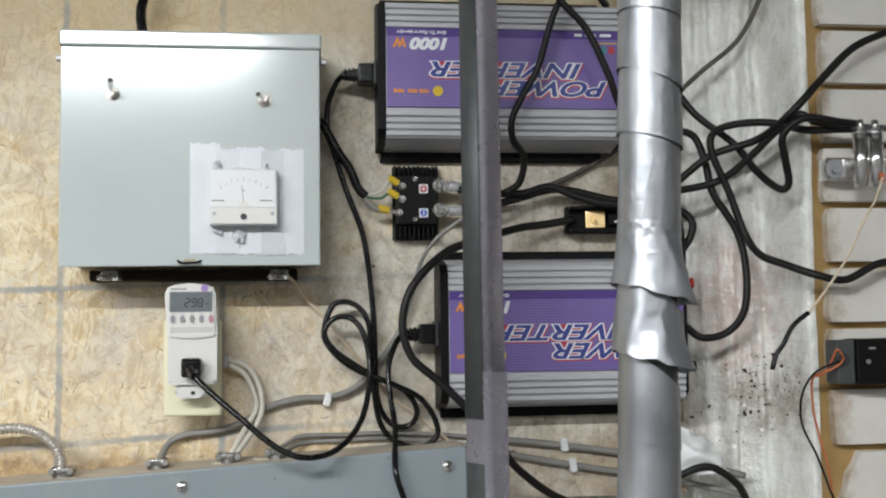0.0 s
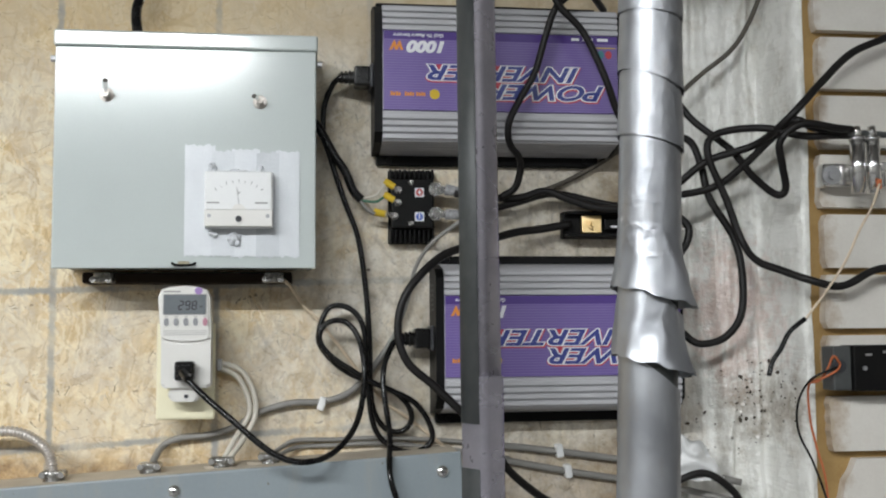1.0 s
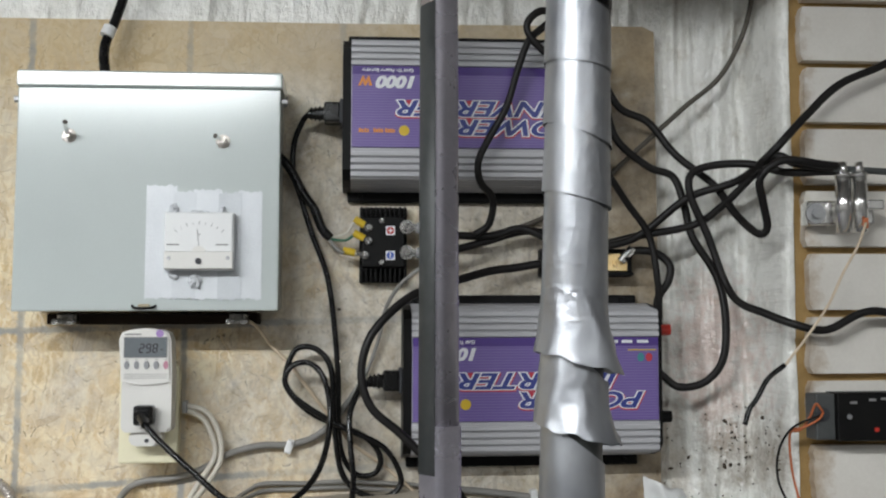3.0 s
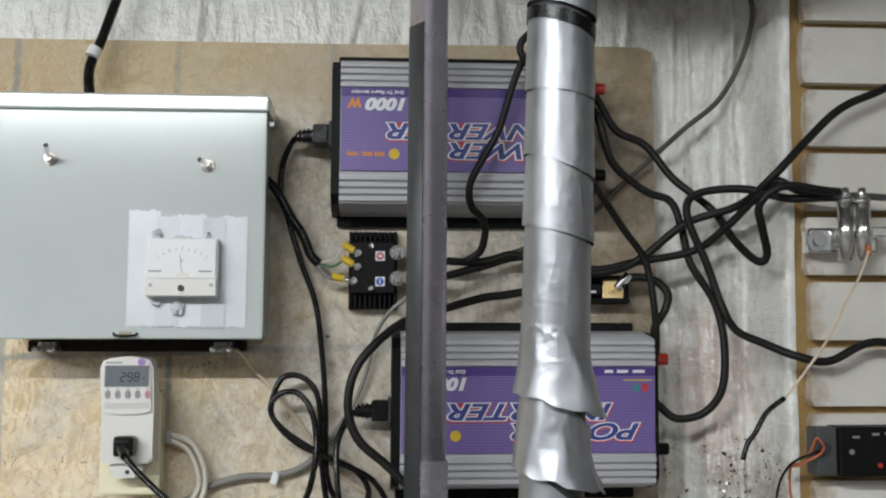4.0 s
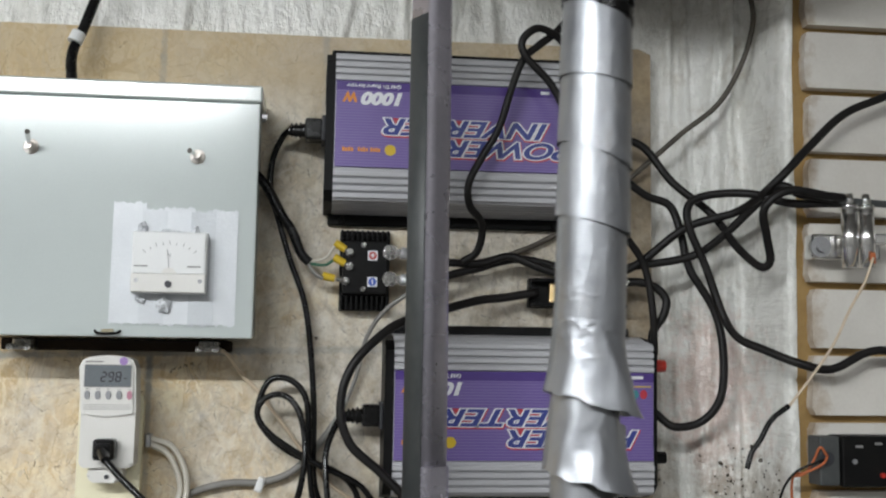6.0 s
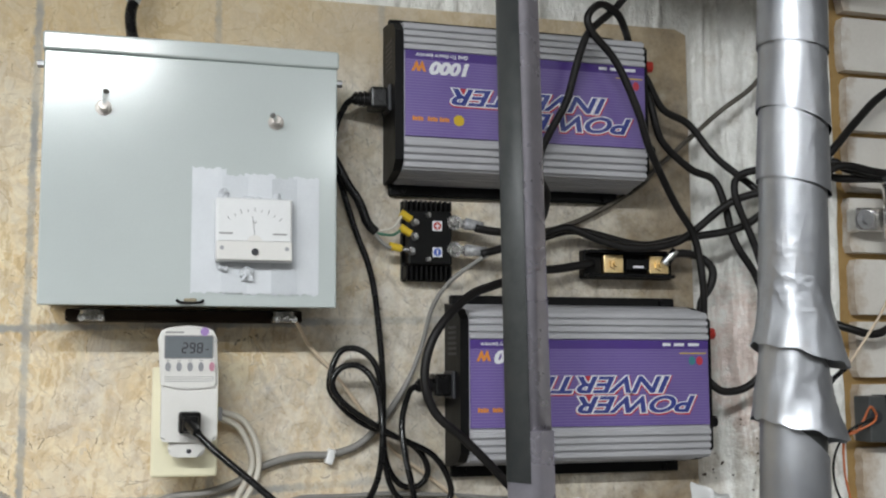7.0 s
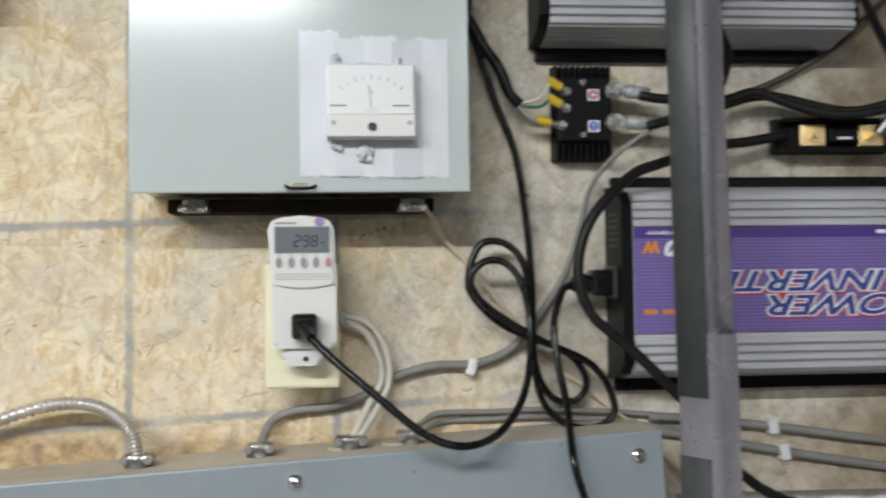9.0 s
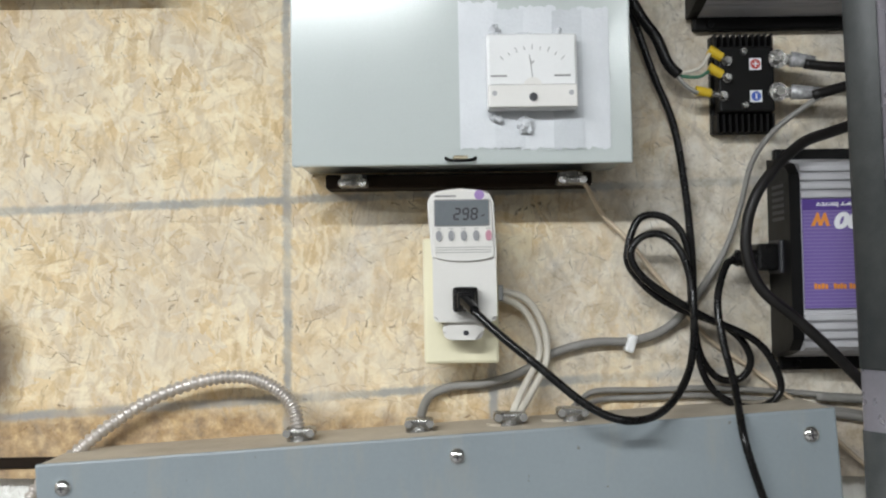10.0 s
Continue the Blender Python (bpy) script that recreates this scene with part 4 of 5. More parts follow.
def inverter(x0, x1, zc):
    cx = (x0 + x1) / 2
    v = base("power_inverter", (cx, 0, zc - 0.105), "silver ribbed power inverter with purple label, mounted upside down", "inverter", "power inverters")
    prof = rib_profile()
    body = bmesh.new()
    a = [body.verts.new((x0, y, zc + z)) for y, z in prof]
    b = [body.verts.new((x1, y, zc + z)) for y, z in prof]
    body.faces.new(a)
    body.faces.new(b[::-1])
    for i in range(len(prof)):
        j = (i + 1) % len(prof)
        body.faces.new((a[i], b[i], b[j], a[j]))
    part("body", body, ALU, v)
    lab = part("label", blocks(((x0 + 0.001, -0.0702, zc - 0.047), (x1 - 0.001, -0.067, zc + 0.0515)), bevel=0.0004), LABEL, v, "purple printed label")
    part("label_band", blocks(((x0 + 0.001, -0.0705, zc + 0.041), (x1 - 0.001, -0.0701, zc + 0.0512))), DEEPV, lab, "dark violet band")
    f = -0.0707
    # the lettering hangs upside down
    for text, dx, dz, size in (("POWER", 0.204, -0.0215, 0.0262), ("INVERTER", 0.1515, 0.0012, 0.0262)):
        at = facing(x0 + dx, f, zc + dz, True)
        lettering("lettering", text, size, facing(x0 + 0.0004 + dx, f + 0.0003, zc + dz - 0.0012, True), REDINK, lab, "red letter shadow", 0.32, 0.0023, 1.62)
        lettering("lettering", text, size, at, LIGHTINK, lab, "white letter outline", 0.32, 0.0018, 1.62)
        lettering("lettering", text, size, facing(x0 + dx, f - 0.0004, zc + dz, True), NAVY, lab, "navy letters", 0.32, 0.0006, 1.62)
    lettering("lettering", "1000", 0.0188, facing(x0 + 0.0555, f, zc + 0.0325, True), LIGHTINK, lab, "white rating", 0.25, 0.0011, 1.25)
    lettering("lettering", "W", 0.0145, facing(x0 + 0.0175, f, zc + 0.0335, True), ORANGE, lab, "orange unit", 0.1, 0.001, 0.95)
    lettering("lettering", "Grid Tie Power Inverter", 0.0062, facing(x0 + 0.044, f - 0.0002, zc + 0.0462, True), LIGHTINK, lab, "white small title", 0.1, 0.0002, 1.0)
    for bx, bw in ((0.0465, 0.012), (0.0325, 0.012), (0.0155, 0.013)):
        # a word of small print: short uprights on a common height
        for n in range(4):
            gx = x0 + bx - bw / 2 + bw * (n + 0.5) / 4
            part("small_print", blocks(((gx - bw * 0.1, f, zc - 0.0295), (gx + bw * 0.1, -0.0702, zc - 0.0245 - 0.0008 * (n % 2)))), ORANGE, lab)
    part("yellow_dot", prism(bmesh.new(), disc(x0 + 0.0635, zc - 0.027, 0.0063, 22), f, -0.0702), YELLOW, lab)
    for bx, bw in ((0.276, 0.014), (0.257, 0.013), (0.241, 0.010)):
        part("small_print", blocks(((x0 + bx - bw / 2, f - 0.0002, zc + 0.0445), (x0 + bx + bw / 2, -0.0702, zc + 0.0480))), LIGHTINK, lab)
    part("brand_bar", blocks(((x0 + 0.258, f, zc + 0.0355), (x0 + 0.292, -0.0702, zc + 0.0368))), YELLOW, lab)
    part("brand_mark", prism(bmesh.new(), disc(x0 + 0.2835, zc + 0.0275, 0.0052, 14, 0.8), f, -0.0702), REDINK, lab)
    part("brand_mark", prism(bmesh.new(), disc(x0 + 0.2735, zc + 0.0275, 0.0052, 14, 0.8), f, -0.0702), TEALINK, lab)
    # black ends and mounting flange
    for side, ex0, ex1 in (("end_plate", x0 - 0.010, x0), ("end_plate", x1, x1 + 0.004)):
        e = bmesh.new()
        pr = [(-0.004, -0.094), (-0.03, -0.091), (-0.055, -0.085), (-0.068, -0.074), (-0.068, 0.074), (-0.055, 0.085), (-0.03, 0.091), (-0.004, 0.094)]
        l = [e.verts.new((ex0, y, zc + z)) for y, z in pr]
        r = [e.verts.new((ex1, y, zc + z)) for y, z in pr]
        e.faces.new(l)
        e.faces.new(r[::-1])
        for i in range(len(pr)):
            j = (i + 1) % len(pr)
            e.faces.new((l[i], r[i], r[j], l[j]))
        plate = part("end_plate", e, BLACK, v, "black steel end plate")
        if ex1 == x0:
            for k in range(6):
                part("vent_slot", blocks(((ex0 - 0.0006, -0.055, zc + 0.034 + 0.006 * k), (ex0 + 0.001, -0.02, zc + 0.037 + 0.006 * k))), INK, plate)
            part("inlet_socket", blocks(((ex0 - 0.004, -0.05, zc - 0.015), (ex0 + 0.001, -0.012, zc + 0.016)), bevel=0.002), INK, plate)
    part("flange", blocks(((x0 - 0.004, -0.010, zc - 0.106), (x1 - 0.012, 0.0, zc + 0.104)), bevel=0.002), BLACK, v, "black steel mounting flange")
    for fx in (x0 + 0.012, x1 - 0.03):
        for fz in (-0.1, 0.0985):
            part("mounting_screw", screw_head(bmesh.new(), fx, -0.010, zc + fz, 0.004), BLACK, v)
    for tz, m, lbl in ((0.06, REDPL, "red binding post"), (-0.045, BLACK, "black binding post")):
        t = bmesh.new()
        rod(t, (x1 + 0.003, -0.044, zc + tz), (x1 + 0.008, -0.044, zc + tz), 0.0045, None, 12)
        rod(t, (x1 + 0.008, -0.044, zc + tz), (x1 + 0.021, -0.044, zc + tz), 0.0075, 0.0068, 14)
        part("binding_post", t, m, v, lbl)
    # mains lead end
    pl = bmesh.new()
    block(pl, (x0 - 0.033, -0.046, zc - 0.012), (x0 - 0.0125, -0.018, zc + 0.013), 0.003)
    rod(pl, (x0 - 0.032, -0.033, zc), (x0 - 0.052, -0.034, zc - 0.001), 0.0085, 0.0058, 14)
    for k in range(3):
        rod(pl, (x0 - 0.037 - 0.005 * k, -0.033, zc), (x0 - 0.0395 - 0.005 * k, -0.033, zc), 0.0095 - 0.0008 * k, None, 12)
    part("inlet_plug", pl, RUBBER, v, "black inlet plug")
    return v


inverter(0.3965, 0.6925, 1.5645)
inverter(0.4702, 0.7662, 1.2395)


def junction_box():
    j = base("junction_box", (-0.22, 0, 1.507), "white plastic junction box on the strand board", "junction box")
    part("body", blocks(((-0.33, -0.042, 1.509), (-0.119, 0.0, 1.63)), bevel=0.003), WHITE, j)
    part("lid", blocks(((-0.332, -0.05, 1.507), (-0.117, -0.0425, 1.632)), bevel=0.002), WHITE, j)


junction_box()


# ---- rectifier block ----
def rectifier():
    x0, x1, z0, z1 = 0.405, 0.4635, 1.3555, 1.449
    t = base("bridge_rectifier", (0.434, 0, z0), "black finned bridge rectifier block with ring terminals", "rectifier")
    part("heat_sink", blocks(((x0, -0.014, z0), (x1, 0.0, z1)), bevel=0.001), BLACK, t)
    for k in range(10):
        fx = x0 + 0.0012 + 0.0059 * k
        for fz0, fz1 in ((z0 + 0.0005, z0 + 0.017), (z1 - 0.012, z1 - 0.0005)):
            part("fin", blocks(((fx, -0.028, fz0), (fx + 0.002, -0.0142, fz1))), BLACK, t)
    part("moulded_body", blocks(((x0 + 0.003, -0.033, z0 + 0.018), (x1 - 0.003, -0.0145, z1 - 0.013)), bevel=0.002), BLACK, t)
    for sx, sz in ((0.432, 1.431), (0.432, 1.3795)):
        part("mounting_screw", screw_head(bmesh.new(), sx, -0.033, sz, 0.0036), FITTING, t)
    for px, pz, m, mark in ((0.4425, 1.4185, REDPL, "plus"), (0.4425, 1.388, BLUEPL, "minus")):
        s = part("sticker", prism(bmesh.new(), rounded(px - 0.0056, pz - 0.0056, px + 0.0056, pz + 0.0056, 0.001), -0.0338, -0.0329), LIGHTINK, t, "white polarity sticker")
        part("polarity_disc", prism(bmesh.new(), disc(px, pz, 0.0046, 20), -0.0342, -0.0336), m, s)
        bars = [((px - 0.0029, -0.0346, pz - 0.0007), (px + 0.0029, -0.034, pz + 0.0007))] if mark == "plus" else [((px - 0.0007, -0.0346, pz - 0.0029), (px + 0.0007, -0.034, pz + 0.0029))]
        if mark == "plus":
            bars.append(((px - 0.0007, -0.0347, pz - 0.0029), (px + 0.0007, -0.034, pz + 0.0029)))
        part("polarity_mark", blocks(*bars), LIGHTINK, s)
    for (yx, yz), (sx, sz) in zip(((0.4035, 1.429), (0.403, 1.4125), (0.391, 1.3925)), ((0.416, 1.4215), (0.4155, 1.4055), (0.4115, 1.3885))):
        ring = bmesh.new()
        rod(ring, (sx, -0.032, sz), (sx, -0.0345, sz), 0.0047, None, 14)
        rod(ring, (sx, -0.0345, sz), (sx, -0.041, sz), 0.0036, 0.003, 8)
        rod(ring, ((sx + yx) / 2, -0.035, (sz + yz) / 2), (sx, -0.034, sz), 0.003, None, 10)
        r = part("ring_terminal", ring, FITTING, t, "screwed ring terminal")
        d = Vector((yx - sx, 0, yz - sz)).normalized() * 0.0085
        part("crimp_sleeve", rod(bmesh.new(), (yx - d.x, -0.036, yz - d.z), (yx + d.x * 0.7, -0.036, yz + d.z * 0.7), 0.0042, 0.0048, 14), YELLOW, r, "yellow vinyl crimp sleeve")
    for lz, ex, ez in ((1.4225, 0.496, 1.4185), (1.3915, 0.5, 1.3895)):
        lug = bmesh.new()
        rod(lug, (0.4625, -0.034, lz), (0.4625, -0.0375, lz), 0.0088, None, 20)
        rod(lug, (0.4625, -0.0375, lz), (0.4625, -0.0425, lz), 0.0055, 0.005, 6)
        block(lug, (0.462, -0.0365, lz - 0.0055), (0.478, -0.0345, lz + 0.0045), 0.0006)
        l = part("cable_lug", lug, FITTING, t, "large tinned cable lug")
        part("lug_sleeve", rod(bmesh.new(), (0.4745, -0.037, lz - 0.0005), (ex, -0.039, ez), 0.0072, 0.0058, 16), SHRINK, l, "clear shrink sleeve", True)
    for ob in t.children_recursive:
        ob.data.transform(Matrix.Translation((0.003, 0.006, 0.0035)))


rectifier()


# ---- fuse holder ----
def fuse_holder():
    x0, x1, z0, z1 = 0.6315, 0.749, 1.366, 1.401
    f = base("fuse_holder", (0.69, 0, z0), "black fuse holder with gold terminals on the strand board", "fuse holder")
    part("base", blocks(((x0, -0.016, z0), (x1, 0.0, z1)), bevel=0.002), BLACK, f)
    part("side_wall", blocks(((x0 + 0.002, -0.03, z0 + 0.001), (x1 - 0.002, -0.0162, z0 + 0.005)), ((x0 + 0.002, -0.03, z1 - 0.005), (x1 - 0.002, -0.0162, z1 - 0.001)), bevel=0.001), BLACK, f)
    for gx in (0.6685, 0.7285):
        g = part("terminal_plate", blocks(((gx - 0.014, -0.0245, z0 + 0.006), (gx + 0.012, -0.0162, z1 - 0.006)), bevel=0.0012), BRASS, f, "gold plated terminal block")
        b = bmesh.new()
        rod(b, (gx, -0.0245, 1.3835), (gx, -0.0275, 1.3835), 0.0075, None, 6)
        rod(b, (gx, -0.0275, 1.3835), (gx, -0.031, 1.3835), 0.004, 0.0035, 14)
        part("terminal_bolt", b, BRASS, g)
    part("fuse_strip", blocks(((0.684, -0.0262, 1.3765), (0.714, -0.0225, 1.3905)), bevel=0.001), BLACK, f, "dark fuse element")
    part("small_print", blocks(((0.692, -0.0266, 1.379), (0.706, -0.026, 1.3815))), LIGHTINK, f)
    part("lug", rod(bmesh.new(), (0.731, -0.03, 1.384), (0.745, -0.034, 1.4005), 0.0055, 0.0065, 12), CHROME, f, "tinned cable lug")


fuse_holder()


# ---- steel post and taped pipe ----
LEANS[0] = False
POST_TURN = radians(-60)


def post_point(x, y, z):
    """A point of the post's section (x towards the room's east, y to the back) at the height z; the post leans back a little."""
    ox, oy = 0.4957 + 0.012 * (z - 1.43), -0.1777 + 0.09 * (z - 1.43)
    return (ox + x * math.cos(POST_TURN) - y * math.sin(POST_TURN), oy + x * math.sin(POST_TURN) + y * math.cos(POST_TURN), z)


def post_length(ring, z0, z1, steps=1):
    bm = bmesh.new()
    layers = [[bm.verts.new(post_point(x, y, z0 + (z1 - z0) * k / steps)) for x, y in ring] for k in range(steps + 1)]
    n = len(ring)
    bm.faces.new(layers[0])
    bm.faces.new(layers[-1][::-1])
    for a, b in zip(layers, layers[1:]):
        for i in range(n):
            bm.faces.new((a[i], a[(i + 1) % n], b[(i + 1) % n], b[i]))
    return bm


def post():
    """An upright rectangular steel post, turned on its axis, its broad face coated dark."""
    p = base("steel_post", (0.49, -0.3, 0), "upright galvanised steel post with dark coating", "post")
    upper, lower = rounded(-0.0222, -0.015, 0.0205, 0.015, 0.0085, 7), rounded(-0.0222, -0.015, 0.0215, 0.017, 0.0085, 7)
    part("upper_tube", post_length(upper, 1.199, 2.61), POSTSTEEL, p, "bare galvanised tube", True)
    part("lower_tube", post_length(lower, 0.0, 1.199), POSTSTEEL, p, "", True)
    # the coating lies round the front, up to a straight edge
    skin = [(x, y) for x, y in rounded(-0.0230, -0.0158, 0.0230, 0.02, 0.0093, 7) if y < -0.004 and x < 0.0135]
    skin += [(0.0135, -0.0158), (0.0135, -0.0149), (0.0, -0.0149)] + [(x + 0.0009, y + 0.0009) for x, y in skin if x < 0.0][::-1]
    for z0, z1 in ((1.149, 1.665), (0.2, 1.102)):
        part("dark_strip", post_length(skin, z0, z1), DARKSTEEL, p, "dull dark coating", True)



post()


def taped_pipe():
    p = base("taped_pipe", (0.563, -0.546, 0), "vertical pipe wrapped in torn silver duct tape", "pipe")
    cy = -0.545

    def axis(z):
        """The pipe leans a little to the east."""
        return 0.567 + 0.028 * (z - 1.25)

    def wrap(z0, z1, r0, r1, slant0, slant1, seed, flare=0.0, arc=None):
        """One turn of tape; its lower edge slants and may stand off in a flap."""
        bm = bmesh.new()
        n, h = 56, 14
        rows = []
        for j in range(h + 1):
            w = j / h
            row = []
            for i in range(n):
                a = 2 * math.pi * i / n
                # zero towards the room and to the east
                c = math.cos(a - radians(-35))
                za, zb = z0 + slant0 * math.cos(a), z1 + slant1 * math.cos(a)
                tear = 0.3 * flare * (1 - w) * noise.noise(Vector((math.cos(a) * 3.1, math.sin(a) * 3.1, seed * 5)))
                z = za + (zb - za) * w + tear
                r = r0 + (r1 - r0) * w + flare * (1 - w) ** 2 * (0.42 + 0.58 * max(0.0, c) ** 2)
                r += (0.0003 + min(flare, 0.004) * 0.25) * noise.noise(Vector((math.cos(a) * 2.2, math.sin(a) * 2.2, z * 28 + seed))) + flare * 0.14 * noise.noise(Vector((a * 3, seed, z * 50))) * (1 - w)
                fold = 1.0 - abs(noise.noise(Vector((math.cos(a) * 1.7 + z * 16, math.sin(a) * 1.7, z * 24 + seed * 3)))) * 3.0
                r += (0.0001 + min(flare, 0.006) * 0.26) * max(0.0, fold) ** 2 * max(0.0, 0.35 + c)
                row.append(bm.verts.new((axis(z) + r * math.cos(a), cy + r * math.sin(a), z)))
            rows.append(row)
        for j in range(h):
            for i in range(n):
                bm.faces.new((rows[j][i], rows[j][(i + 1) % n], rows[j + 1][(i + 1) % n], rows[j + 1][i]))
        return bm
    part("pipe_core", rods(((axis(0), cy, 0), (axis(2.61), cy, 2.61), 0.0222), seg=32), DARKSTEEL, p, "dark pipe", True)
    bounds = [(0.0, 0.35), (0.35, 0.62), (0.62, 0.80), (0.80, 0.93), (0.93, 1.03), (1.03, 1.09), (1.09, 1.155), (1.393, 1.442), (1.442, 1.495), (1.495, 1.545), (1.558, 1.66), (1.66, 1.8), (1.8, 2.05), (2.05, 2.61)]
    for k, (a, b) in enumerate(bounds):
        ra = 0.0242 + 0.0005 * (k % 2)
        part("tape_turn", wrap(a, b + 0.004, ra + 0.0010, ra - 0.0002, -0.004 - 0.003 * (k % 3), -0.005, k * 1.7, 0.0008 * (k % 3)), TAPE, p, "", True)
    part("tape_turn", wrap(1.155, 1.214, 0.0246, 0.0238, -0.005, -0.0175, 7.7), TAPE, p, "", True)
    for a, b, ra in ((1.322, 1.365, 0.0250), (1.358, 1.397, 0.0246)):
        part("tape_turn", wrap(a, b, ra, ra - 0.0006, -0.006, -0.005, a * 31), TAPE, p, "", True)
    part("tape_flap", wrap(1.2715, 1.326, 0.0262, 0.0246, -0.0092, -0.004, 4.4, 0.0098), TAPE, p, "loose torn tape edge", True)
    part("tape_flap", wrap(1.219, 1.276, 0.0254, 0.0240, -0.0092, -0.0195, 8.1, 0.0118), TAPE, p, "loose torn tape edge", True)
    part("rubber_band", wrap(1.544, 1.5535, 0.0256, 0.0256, -0.0078, -0.0078, 3.3), RUBBER, p, "dark band round the pipe", True)


taped_pipe()
LEANS[0] = True


# ---- devices on the slatted panel ----
def clamp_fitting():
    c = base("chrome_clamp", (0.965, -0.125, 1.405), "shiny chrome cable clamp fitting hung on the slatted panel", "clamp")
    post_bm = bmesh.new()
    for px in (0.9575, 0.9765):
        rod(post_bm, (px, -0.162, 1.408), (px, -0.162, 1.472), 0.0088, None, 20)
        rod(post_bm, (px, -0.162, 1.472), (px, -0.162, 1.4765), 0.0098, None, 20)
        rod(post_bm, (px, -0.162, 1.4765), (px, -0.162, 1.489), 0.0065, 0.0045, 16)
    part("terminal_post", post_bm, CHROME, c, "", True)
    part("mounting_bar", blocks(((0.921, -0.149, 1.418), (1.0, -0.126, 1.446)), bevel=0.003), CHROME, c)
    part("washer", rods(((0.929, -0.149, 1.431), (0.929, -0.153, 1.431), 0.0115), ((0.929, -0.153, 1.431), (0.929, -0.158, 1.431), 0.006), seg=18), ZINC, c)
    part("side_nut", blocks(((0.985, -0.166, 1.434), (1.004, -0.15, 1.446)), bevel=0.002), CHROME, c)
    part("stud", rods(((0.945, -0.163, 1.4815), (1.03, -0.158, 1.478), 0.004)), DARKSTEEL, c)
    part("orange_tag", blocks(((0.9745, -0.1735, 1.412), (0.981, -0.1715, 1.424)), bevel=0.001), ORANGEWIRE, c, "small orange tag")


clamp_fitting()


def relay_box():
    b = base("small_relay_box", (0.99, -0.125, 1.172), "small black electronic box with red indicator on slatted panel", "electronic box")
    part("body", blocks(((0.944, -0.16, 1.1735), (1.06, -0.1255, 1.2275)), bevel=0.002), BLACK, b)
    part("end_block", blocks(((0.921, -0.155, 1.1745), (0.944, -0.1255, 1.2265)), bevel=0.002), DARKSTEEL, b, "dull dark end block")
    part("wire_hole", rods(((0.929, -0.1545, 1.203), (0.929, -0.156, 1.203), 0.008)), INK, b)
    part("indicator", rods(((0.9885, -0.159, 1.186), (0.9885, -0.1625, 1.186), 0.0026)), REDPL, b, "red indicator")
    part("screw", rods(((0.9575, -0.159, 1.2005), (0.9575, -0.1615, 1.2005), 0.0028)), ZINC, b)
    for mx, mz in ((0.963, 1.215), (0.985, 1.218), (0.999, 1.219)):
        part("small_print", blocks(((mx - 0.004, -0.1606, mz), (mx + 0.004, -0.16, mz + 0.0025))), GREYINK, b)


relay_box()


# ---- cables ----
cable("feed_cable", [(0.15, -0.012, 1.83), (0.135, -0.016, 1.764), (0.126, -0.02, 1.736), (0.110, -0.03, 1.677), (0.100, -0.04, 1.64), (0.105, -0.05, 1.598)], 0.0062, RUBBER, "black feed cable entering the enclosure from above")
thing("tape_band", rods(((0.1055, -0.0355, 1.6665), (0.1015, -0.0385, 1.655), 0.0082)), WHITE, "white tape band round the black feed cable", "tape")

CORD = base("looped_power_cable", (0.35, 0, 1.1), "black power cable looped on the wall, plugged into the meter", "power cable", "power cables")
part("plug", PLUG, RUBBER, CORD, "moulded mains plug")
part("cord", sweep(bmesh.new(), [(0.345, -0.033, 1.564), (0.337, -0.025, 1.556), (0.327, -0.02, 1.53), (0.326, -0.02, 1.494), (0.334, -0.02, 1.468), (0.351, -0.02, 1.415), (0.369, -0.02, 1.366), (0.378, -0.02, 1.307), (0.383, -0.02, 1.243), (0.386, -0.015, 1.163), (0.403, -0.015, 1.129), (0.427, -0.015, 1.127), (0.435, -0.02, 1.147), (0.414, -0.025, 1.174), (0.356, -0.03, 1.199), (0.325, -0.03, 1.228), (0.321, -0.03, 1.25), (0.333, -0.03, 1.278), (0.357, -0.03, 1.278), (0.375, -0.032, 1.254), (0.379, -0.032, 1.196), (0.388, -0.03, 1.133), (0.412, -0.03, 1.106), (0.443, -0.03, 1.102)]
      + [(0.460, -0.03, 1.121), (0.438, -0.035, 1.161), (0.384, -0.04, 1.188), (0.337, -0.045, 1.218), (0.321, -0.045, 1.241), (0.33, -0.045, 1.259), (0.351, -0.045, 1.261), (0.368, -0.05, 1.241), (0.375, -0.055, 1.197), (0.3645, -0.08, 1.143), (0.3355, -0.115, 1.1115), (0.300, -0.145, 1.105), (0.266, -0.145, 1.117), (0.2245, -0.138, 1.151), (0.192, -0.128, 1.1785), (0.173, -0.12, 1.197)],
      0.0036), RUBBER, CORD, "", True)
cable("hanging_power_cable", [(0.418, -0.034, 1.2385), (0.409, -0.038, 1.231), (0.398, -0.05, 1.201), (0.399, -0.06, 1.166), (0.403, -0.08, 1.127), (0.4, -0.118, 1.084), (0.415, -0.112, 1.037), (0.434, -0.11, 0.98), (0.44, -0.11, 0.85), (0.46, -0.11, 0.6)], 0.0036, RUBBER, "black power cable hanging down over the panel", "power cable", "power cables")
cable("battery_cable", [(0.64, -0.026, 1.3835), (0.598, -0.03, 1.376), (0.564, -0.038, 1.371), (0.502, -0.065, 1.352), (0.463, -0.085, 1.336), (0.423, -0.1, 1.296), (0.411, -0.1, 1.252), (0.422, -0.1, 1.213), (0.454, -0.1, 1.184), (0.484, -0.1, 1.155), (0.519, -0.09, 1.119), (0.554, -0.07, 1.074), (0.62, -0.05, 1.03), (0.72, -0.05, 1.01), (0.8, -0.05, 0.9)], 0.0051, CABLEBLACK, "thick black battery cable from the fuse holder")
